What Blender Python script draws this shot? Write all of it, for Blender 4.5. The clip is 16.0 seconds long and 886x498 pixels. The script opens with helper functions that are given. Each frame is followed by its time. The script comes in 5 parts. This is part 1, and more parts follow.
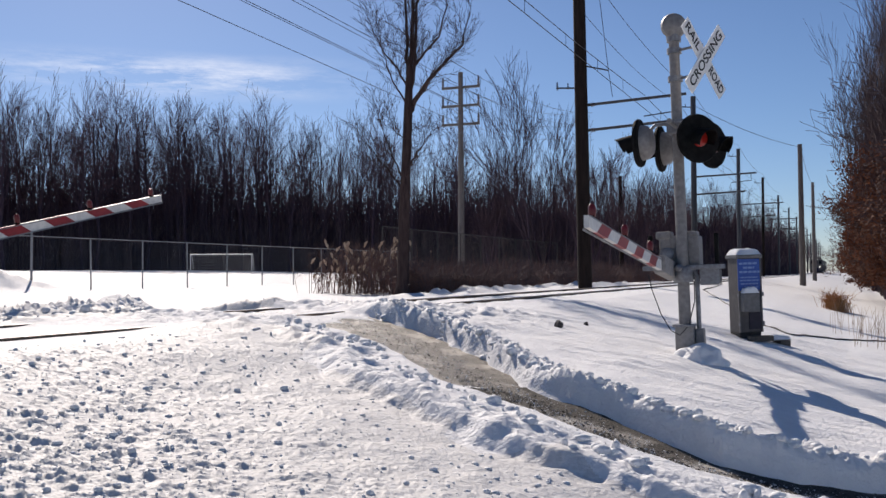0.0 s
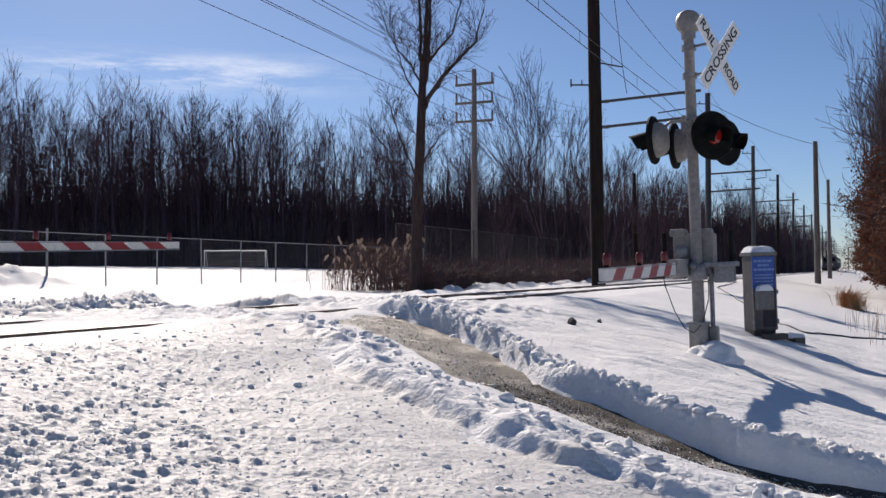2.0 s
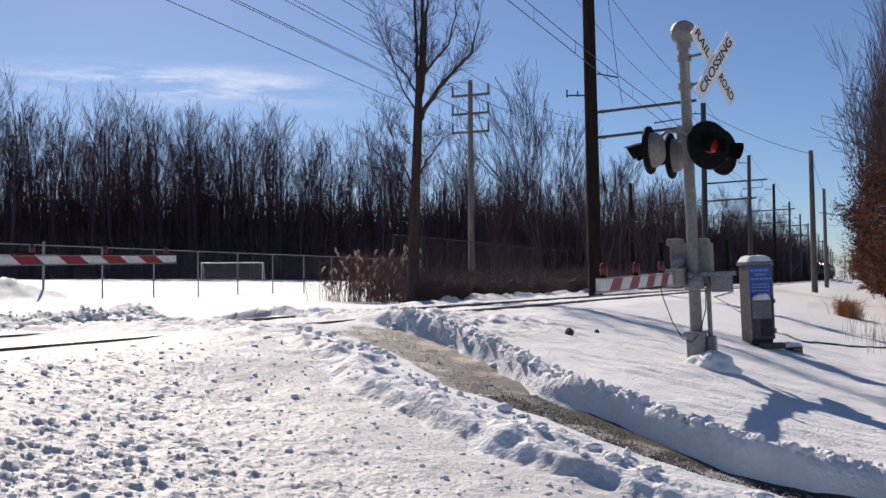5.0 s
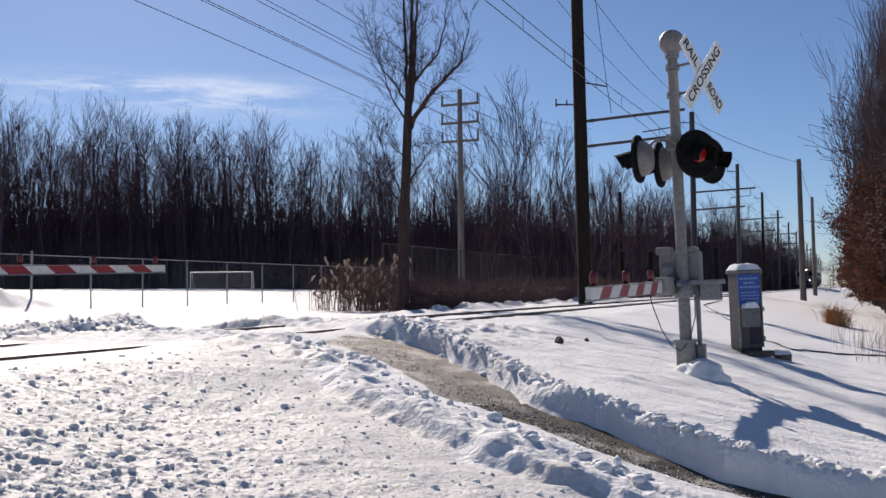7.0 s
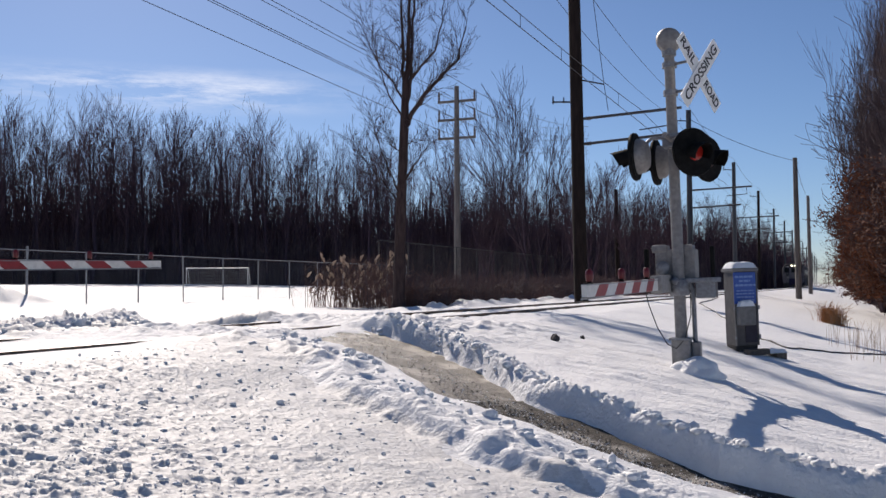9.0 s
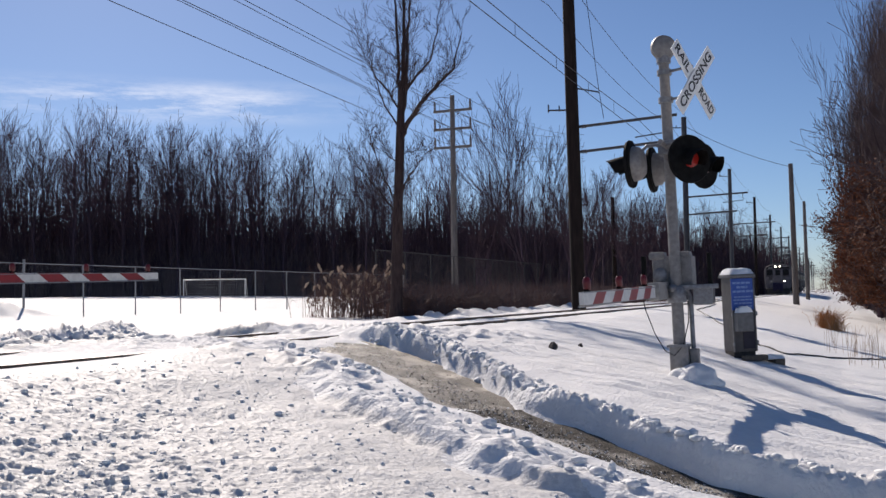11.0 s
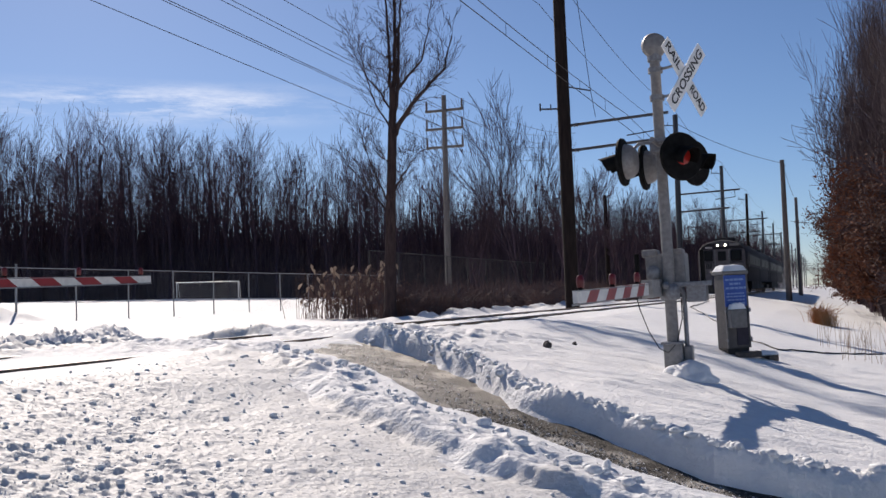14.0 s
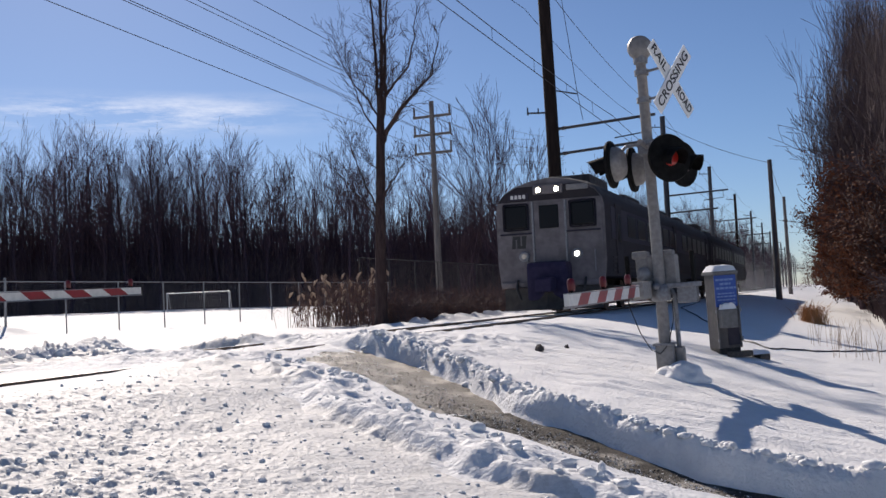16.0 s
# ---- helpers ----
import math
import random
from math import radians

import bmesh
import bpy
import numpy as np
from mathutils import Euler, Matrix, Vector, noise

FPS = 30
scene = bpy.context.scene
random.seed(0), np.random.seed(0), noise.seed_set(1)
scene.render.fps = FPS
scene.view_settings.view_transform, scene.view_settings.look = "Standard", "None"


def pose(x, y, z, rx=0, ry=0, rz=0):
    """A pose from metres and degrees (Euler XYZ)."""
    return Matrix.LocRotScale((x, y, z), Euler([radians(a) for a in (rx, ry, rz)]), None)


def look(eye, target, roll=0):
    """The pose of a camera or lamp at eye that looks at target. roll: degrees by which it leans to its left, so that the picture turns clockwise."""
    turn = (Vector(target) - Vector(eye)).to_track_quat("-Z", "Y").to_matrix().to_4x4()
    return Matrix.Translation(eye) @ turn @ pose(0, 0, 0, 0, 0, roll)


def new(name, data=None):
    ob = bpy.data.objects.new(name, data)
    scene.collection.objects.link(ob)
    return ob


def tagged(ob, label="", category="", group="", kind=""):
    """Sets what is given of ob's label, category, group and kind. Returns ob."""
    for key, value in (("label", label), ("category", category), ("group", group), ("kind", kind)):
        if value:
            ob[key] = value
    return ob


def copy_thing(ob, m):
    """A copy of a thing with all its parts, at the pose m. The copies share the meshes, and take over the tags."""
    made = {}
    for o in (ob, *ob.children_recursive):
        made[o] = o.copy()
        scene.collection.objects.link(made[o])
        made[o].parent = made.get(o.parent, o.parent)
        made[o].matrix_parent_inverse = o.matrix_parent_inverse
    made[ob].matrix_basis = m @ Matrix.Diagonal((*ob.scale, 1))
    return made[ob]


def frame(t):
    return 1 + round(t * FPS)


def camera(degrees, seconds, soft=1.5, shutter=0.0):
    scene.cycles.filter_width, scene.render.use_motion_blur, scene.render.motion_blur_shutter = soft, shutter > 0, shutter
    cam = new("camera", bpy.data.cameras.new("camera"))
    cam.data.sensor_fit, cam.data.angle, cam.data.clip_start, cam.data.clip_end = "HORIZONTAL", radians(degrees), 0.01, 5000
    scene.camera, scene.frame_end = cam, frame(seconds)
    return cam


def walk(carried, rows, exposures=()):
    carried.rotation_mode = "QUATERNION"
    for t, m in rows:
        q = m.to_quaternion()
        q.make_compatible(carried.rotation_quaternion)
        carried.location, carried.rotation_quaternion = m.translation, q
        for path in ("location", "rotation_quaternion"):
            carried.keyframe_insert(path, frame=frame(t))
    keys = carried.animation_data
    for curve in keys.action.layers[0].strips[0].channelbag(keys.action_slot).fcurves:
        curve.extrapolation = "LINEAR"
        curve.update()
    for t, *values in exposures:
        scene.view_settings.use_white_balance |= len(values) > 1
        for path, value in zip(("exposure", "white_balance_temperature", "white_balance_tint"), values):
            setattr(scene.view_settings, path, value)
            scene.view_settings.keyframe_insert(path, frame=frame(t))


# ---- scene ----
cam = camera(48.6, 16.0, soft=1.5)
EYE = (0.0, 0.0, 1.45)
TURNS = [
    (0.0, 91.39, 0.24, -0.01), (0.5, 90.10, -0.27, -0.06), (1.0, 91.17, -0.15, 0.62), (1.5, 91.35, 0.03, 0.75),
    (2.0, 91.21, 0.10, 0.76), (2.5, 91.06, 0.03, 0.76), (3.0, 91.22, 0.10, 0.48), (3.5, 91.59, 0.23, 0.60),
    (4.0, 91.86, 0.32, 0.60), (6.5, 91.82, 0.55, 0.54), (7.0, 92.36, 0.53, 0.00), (7.5, 92.48, 0.34, -0.23),
    (8.0, 92.26, 0.14, -0.15), (8.5, 92.16, 0.23, -0.22), (9.0, 92.18, 0.29, -0.23), (11.5, 92.79, 1.03, -0.41),
    (12.0, 92.80, 1.17, -0.46), (12.5, 92.81, 1.28, -0.61), (13.0, 92.75, 1.34, -0.72), (13.5, 92.72, 1.38, -0.75),
    (14.0, 92.70, 1.50, -0.74), (14.5, 92.50, 1.61, -0.70), (15.0, 92.25, 1.86, -0.67), (15.5, 92.29, 2.23, -1.11),
    (16.0, 93.01, 2.62, -1.25)]
walk(cam, [(t, pose(*EYE, rx, ry, rz)) for t, rx, ry, rz in TURNS], [(0.0, 0.22, 6550, 15), (16.0, 0.22, 6550, 15)])

# ---- world and sun: clear winter sky, sun ahead and a little to the left ----
SUN_AZ, SUN_EL = -19.5, 32.0          # degrees from +y (negative: towards -x), and above the horizon
world = bpy.data.worlds.new("sky")
scene.world = world
world.use_nodes = True
wn, wl = world.node_tree.nodes, world.node_tree.links
wn.clear()
w_out = wn.new("ShaderNodeOutputWorld")
w_bg = wn.new("ShaderNodeBackground")
w_sky = wn.new("ShaderNodeTexSky")
w_sky.sky_type, w_sky.sun_disc = "NISHITA", False
w_sky.sun_elevation, w_sky.sun_rotation = radians(SUN_EL), radians(SUN_AZ)
w_sky.air_density, w_sky.dust_density, w_sky.ozone_density = 0.8, 0.2, 6.0
w_bg.inputs["Strength"].default_value = 0.070
# wisps of cirrus low over the field
w_co = wn.new("ShaderNodeTexCoord")
w_map = wn.new("ShaderNodeMapping")
w_map.inputs["Scale"].default_value = (3.4, 3.4, 21.0)
w_map.inputs["Rotation"].default_value = (0, radians(4), 0)
w_noise = wn.new("ShaderNodeTexNoise")
w_noise.inputs["Scale"].default_value, w_noise.inputs["Detail"].default_value = 2.1, 7
w_noise.inputs["Roughness"].default_value = 0.7
w_ramp = wn.new("ShaderNodeMapRange")
for key, value in (("From Min", 0.40), ("From Max", 0.66)):
    w_ramp.inputs[key].default_value = value
w_sep = wn.new("ShaderNodeSeparateXYZ")


def w_bell(socket, centre, half):
    """1 at the centre, 0 half a width away."""
    a = wn.new("ShaderNodeMath")
    a.operation = "SUBTRACT"
    a.inputs[1].default_value = centre
    b = wn.new("ShaderNodeMath")
    b.operation = "ABSOLUTE"
    c = wn.new("ShaderNodeMapRange")
    c.interpolation_type = "SMOOTHSTEP"
    for key, value in (("From Min", 0.0), ("From Max", half), ("To Min", 1.0), ("To Max", 0.0)):
        c.inputs[key].default_value = value
    wl.new(socket, a.inputs[0])
    wl.new(a.outputs[0], b.inputs[0])
    wl.new(b.outputs[0], c.inputs["Value"])
    return c.outputs[0]


def w_times(a, b):
    m = wn.new("ShaderNodeMath")
    m.operation = "MULTIPLY"
    wl.new(a, m.inputs[0])
    wl.new(b, m.inputs[1])
    return m.outputs[0]


w_mix = wn.new("ShaderNodeMixRGB")
w_mix.inputs["Color2"].default_value = (12.0, 12.5, 13.2, 1)
wl.new(w_co.outputs["Generated"], w_map.inputs["Vector"])
wl.new(w_map.outputs["Vector"], w_noise.inputs["Vector"])
wl.new(w_noise.outputs["Fac"], w_ramp.inputs["Value"])
wl.new(w_co.outputs["Generated"], w_sep.inputs["Vector"])
w_band = w_times(w_bell(w_sep.outputs["X"], -0.26, 0.22), w_bell(w_sep.outputs["Z"], 0.192, 0.026))
wl.new(w_times(w_band, w_ramp.outputs[0]), w_mix.inputs["Fac"])
wl.new(w_sky.outputs["Color"], w_mix.inputs["Color1"])
wl.new(w_mix.outputs["Color"], w_bg.inputs["Color"])
wl.new(w_bg.outputs["Background"], w_out.inputs["Surface"])

sun = new("sun", bpy.data.lights.new("sun", "SUN"))
sun.data.energy, sun.data.angle, sun.data.color = 5.0, radians(0.55), (1.0, 0.92, 0.80)
az, el = radians(SUN_AZ), radians(SUN_EL)
to_sun = Vector((math.sin(az) * math.cos(el), math.cos(az) * math.cos(el), math.sin(el)))
sun.matrix_world = look(to_sun * 60, (0, 0, 0))


# ---- materials ----
def mat(name, base, rough=0.6, metal=0.0, grain=None, scale=20.0, bump=0.0, bump_scale=60.0, spots=None,
        spot_scale=3.0, spot_range=(0.55, 0.7), vary=0.0, emit=None, power=0.0, stretch=(1, 1, 1), spec=0.5, leafy=0.0):
    """A node material: a base colour that wanders towards grain (fine) and spots (coarse), with bump."""
    m = bpy.data.materials.new(name)
    m.use_nodes = True
    nodes, links = m.node_tree.nodes, m.node_tree.links
    p = nodes["Principled BSDF"]
    p.inputs["Roughness"].default_value, p.inputs["Metallic"].default_value = rough, metal
    p.inputs["Specular IOR Level"].default_value = spec
    p.inputs["Base Color"].default_value = (*base, 1)
    co = nodes.new("ShaderNodeTexCoord")
    mp = nodes.new("ShaderNodeMapping")
    mp.inputs["Scale"].default_value = stretch
    links.new(co.outputs["Object"], mp.inputs["Vector"])

    def noise_node(s, detail=5):
        n = nodes.new("ShaderNodeTexNoise")
        n.inputs["Scale"].default_value, n.inputs["Detail"].default_value = s, detail
        links.new(mp.outputs["Vector"], n.inputs["Vector"])
        return n.outputs["Fac"]

    colour = None
    for other, s, low, high in ((grain, scale, 0.35, 0.7), (spots, spot_scale, *spot_range)):
        if other is None:
            continue
        r = nodes.new("ShaderNodeMapRange")
        r.inputs["From Min"].default_value, r.inputs["From Max"].default_value = low, high
        links.new(noise_node(s), r.inputs["Value"])
        x = nodes.new("ShaderNodeMixRGB")
        x.inputs["Color1"].default_value, x.inputs["Color2"].default_value = (*base, 1), (*other, 1)
        if colour:
            links.new(colour, x.inputs["Color1"])
        links.new(r.outputs[0], x.inputs["Fac"])
        colour = x.outputs["Color"]
    if vary:
        info = nodes.new("ShaderNodeObjectInfo")
        r = nodes.new("ShaderNodeMapRange")
        r.inputs["To Min"].default_value, r.inputs["To Max"].default_value = 1 - vary, 1 + vary
        links.new(info.outputs["Random"], r.inputs["Value"])
        h = nodes.new("ShaderNodeHueSaturation")
        h.inputs["Color"].default_value = (*base, 1)
        if colour:
            links.new(colour, h.inputs["Color"])
        links.new(r.outputs[0], h.inputs["Value"])
        colour = h.outputs["Color"]
    if colour:
        links.new(colour, p.inputs["Base Color"])
    if bump:
        b = nodes.new("ShaderNodeBump")
        b.inputs["Strength"].default_value, b.inputs["Distance"].default_value = bump, 0.02
        links.new(noise_node(bump_scale, 7), b.inputs["Height"])
        links.new(b.outputs["Normal"], p.inputs["Normal"])
    if leafy:                                              # light passes through thin dry leaves
        t = nodes.new("ShaderNodeBsdfTranslucent")
        x = nodes.new("ShaderNodeMixShader")
        x.inputs["Fac"].default_value = leafy
        t.inputs["Color"].default_value = (*base, 1)
        if colour:
            links.new(colour, t.inputs["Color"])
        links.new(p.outputs["BSDF"], x.inputs[1])
        links.new(t.outputs["BSDF"], x.inputs[2])
        links.new(x.outputs["Shader"], nodes["Material Output"].inputs["Surface"])
    if emit:
        p.inputs["Emission Color"].default_value = (*emit, 1)
        p.inputs["Emission Strength"].default_value = power
    return m


SNOW = mat("snow", (0.80, 0.80, 0.80), 0.7, grain=(0.74, 0.74, 0.75), scale=9, bump=0.9, bump_scale=28,
           spots=(0.76, 0.75, 0.74), spot_scale=0.9, spot_range=(0.52, 0.78), spec=0.08)
TRODDEN = mat("trodden gritty snow", (0.72, 0.71, 0.70), 0.6, grain=(0.55, 0.54, 0.53), scale=26, bump=0.6, bump_scale=34,
              spots=(0.60, 0.59, 0.575), spot_scale=6.0, spot_range=(0.5, 0.72), spec=0.08)
FRESH = mat("clean snow", (0.80, 0.805, 0.81), 0.6, bump=0.6, bump_scale=35, grain=(0.74, 0.745, 0.755), scale=14, spec=0.08)
ASPHALT = mat("wet asphalt with slush", (0.022, 0.020, 0.018), 0.8, spec=0.15, grain=(0.13, 0.115, 0.10), scale=48, bump=1.0,
              bump_scale=95, spots=(0.42, 0.39, 0.35), spot_scale=2.0, spot_range=(0.54, 0.66))
SLUSH = mat("brown wet slush", (0.10, 0.080, 0.062), 0.5, spec=0.2, grain=(0.045, 0.036, 0.029), scale=34, bump=1.0, bump_scale=60,
            spots=(0.40, 0.36, 0.31), spot_scale=2.6, spot_range=(0.5, 0.66))
STEEL_RAIL = mat("rusty rail steel", (0.09, 0.065, 0.05), 0.5, 0.6, grain=(0.16, 0.10, 0.07), scale=30, bump=0.3)
RAIL_TOP = mat("polished rail head", (0.55, 0.55, 0.55), 0.22, 1.0, grain=(0.4, 0.4, 0.4), scale=40)
TIE = mat("creosoted timber", (0.07, 0.055, 0.045), 0.85, grain=(0.13, 0.11, 0.09), scale=24, bump=0.6, vary=0.2)
GALV = mat("weathered aluminium paint", (0.235, 0.222, 0.215), 0.55, 0.2, grain=(0.16, 0.15, 0.145), scale=18, bump=0.15,
           spots=(0.22, 0.2, 0.18), spot_scale=5, spot_range=(0.6, 0.8))
FENCE_DARK = mat("blackened fence wire", (0.035, 0.032, 0.03), 0.7, grain=(0.06, 0.05, 0.045), scale=9)
GALV_DARK = mat("dull zinc", (0.23, 0.24, 0.26), 0.55, 0.5, grain=(0.15, 0.15, 0.16), scale=22, bump=0.2)
WHITE = mat("white sign sheeting", (0.80, 0.80, 0.78), 0.5, grain=(0.70, 0.70, 0.68), scale=12, spots=(0.6, 0.58, 0.54), spot_scale=4, spot_range=(0.62, 0.8))
ARM_WHITE = mat("white reflective tape", (0.66, 0.65, 0.62), 0.5, grain=(0.55, 0.54, 0.52), scale=15)
ARM_RED = mat("red reflective tape", (0.27, 0.009, 0.015), 0.5, grain=(0.20, 0.008, 0.012), scale=15)
BLACK = mat("matt black paint", (0.006, 0.006, 0.006), 0.8, spec=0.08, grain=(0.012, 0.012, 0.012), scale=14, bump=0.1)
LETTER = mat("black lettering", (0.02, 0.02, 0.02), 0.6)
LENS_RED = mat("dim red signal lens", (0.05, 0.004, 0.004), 0.3)
LENS_LIT = mat("lit red signal lens", (0.20, 0.012, 0.012), 0.2, emit=(1.0, 0.07, 0.035), power=0.03)
LAMP_RED = mat("red gate lamp", (0.07, 0.003, 0.006), 0.35, emit=(1.0, 0.03, 0.05), power=0.012)
BLUE = mat("blue enamel sign", (0.008, 0.050, 0.26), 0.4, grain=(0.011, 0.062, 0.30), scale=10)
SIGN_TEXT = mat("faded white print", (0.14, 0.23, 0.46), 0.6)
CABINET = mat("grey painted cabinet steel", (0.075, 0.068, 0.068), 0.6, 0.1, grain=(0.05, 0.045, 0.045), scale=9, bump=0.2, spots=(0.12, 0.10, 0.09), spot_scale=3.5, spot_range=(0.58, 0.8))
CABINET_EDGE = mat("pale cabinet trim", (0.14, 0.138, 0.138), 0.55, 0.2, grain=(0.10, 0.098, 0.098), scale=14)
POLE_DARK = mat("dark tarred pole", (0.014, 0.010, 0.009), 0.9, grain=(0.026, 0.018, 0.016), scale=10, spec=0.15, bump=0.5, bump_scale=20, stretch=(1, 1, 0.15))
POLE_GREY = mat("weathered grey pole wood", (0.17, 0.15, 0.14), 0.85, grain=(0.11, 0.095, 0.09), scale=14, bump=0.5, bump_scale=20, stretch=(1, 1, 0.12))
CAT_STEEL = mat("dark catenary steel", (0.060, 0.066, 0.080), 0.6, 0.4, grain=(0.05, 0.05, 0.055), scale=12)
CABLE = mat("black cable", (0.02, 0.02, 0.022), 0.6)
PORCELAIN = mat("grey insulator porcelain", (0.12, 0.10, 0.10), 0.3)
BARK = mat("grey-brown winter bark", (0.055, 0.036, 0.047), 0.9, spec=0.1, grain=(0.085, 0.058, 0.070), scale=12, bump=0.8, bump_scale=18, vary=0.25, stretch=(1, 1, 0.25))
BARK_TREE = mat("brown ridged bark", (0.034, 0.023, 0.024), 0.9, spec=0.1, grain=(0.065, 0.045, 0.042), scale=14, bump=1.0, bump_scale=22, stretch=(1, 1, 0.2))
TWIG = mat("reddish brown twigs", (0.085, 0.052, 0.064), 0.9, spec=0.1, vary=0.2)
TWIG_DARK = mat("dark brush twigs", (0.075, 0.050, 0.054), 0.9, grain=(0.11, 0.076, 0.074), scale=1.2)
RUSSET = mat("russet dead leaves", (0.135, 0.055, 0.033), 0.8, grain=(0.075, 0.032, 0.022), scale=1.1, spec=0.15, leafy=0.3)
REED = mat("dry reed stems", (0.19, 0.11, 0.085), 0.85, grain=(0.10, 0.058, 0.048), scale=2.0)
PLUME = mat("pale reed plumes", (0.55, 0.44, 0.34), 0.9, grain=(0.40, 0.30, 0.23), scale=5, leafy=0.4)
STRAW = mat("orange straw grass", (0.50, 0.27, 0.12), 0.85, grain=(0.36, 0.18, 0.08), scale=4, leafy=0.4)
FENCE = mat("galvanised fence pipe", (0.28, 0.28, 0.29), 0.5, 0.5, grain=(0.2, 0.2, 0.21), scale=12)
GOALPOST = mat("white goal tubing", (0.66, 0.66, 0.66), 0.45, grain=(0.55, 0.55, 0.55), scale=8)
NET = mat("grey net cord", (0.35, 0.35, 0.36), 0.8)
# far darker than bare stainless: the shade on the car sides is in this colour
STAINLESS_SHADED = mat("brushed stainless car body in painted shade", (0.036, 0.031, 0.036), 0.7, 0.0, spec=0.15, grain=(0.026, 0.022, 0.026), scale=5, spots=(0.03, 0.028, 0.03), spot_scale=0.8, spot_range=(0.5, 0.75))
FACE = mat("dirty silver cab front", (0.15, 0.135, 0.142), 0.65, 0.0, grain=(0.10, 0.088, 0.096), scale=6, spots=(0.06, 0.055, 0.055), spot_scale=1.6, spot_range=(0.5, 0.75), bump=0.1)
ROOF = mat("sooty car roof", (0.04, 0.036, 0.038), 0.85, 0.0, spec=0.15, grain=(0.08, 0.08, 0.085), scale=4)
UNDER = mat("grimy underframe", (0.025, 0.022, 0.021), 0.85, grain=(0.05, 0.045, 0.04), scale=6, bump=0.4)
GLASS = mat("dark train glass", (0.010, 0.011, 0.013), 0.3, spec=0.12)
STRIPE = mat("dark car stripe", (0.026, 0.023, 0.034), 0.6, spec=0.2, grain=(0.038, 0.034, 0.048), scale=6)
HEADLAMP = mat("burning headlamp", (1, 0.95, 0.85), 0.2, emit=(1.0, 0.86, 0.62), power=12.0)
HEADLAMP_DIM = mat("dim headlamp", (0.3, 0.29, 0.27), 0.15, emit=(1.0, 0.86, 0.62), power=0.08)
PLOUGH = mat("dark blue plough steel", (0.018, 0.014, 0.042), 0.7, 0.0, spec=0.2, grain=(0.03, 0.025, 0.06), scale=7)
STONE = mat("dark stone", (0.035, 0.03, 0.03), 0.9, grain=(0.1, 0.09, 0.085), scale=20, bump=0.6)
CONCRETE = mat("pale footing concrete", (0.28, 0.27, 0.26), 0.9, grain=(0.20, 0.19, 0.185), scale=16, bump=0.4)


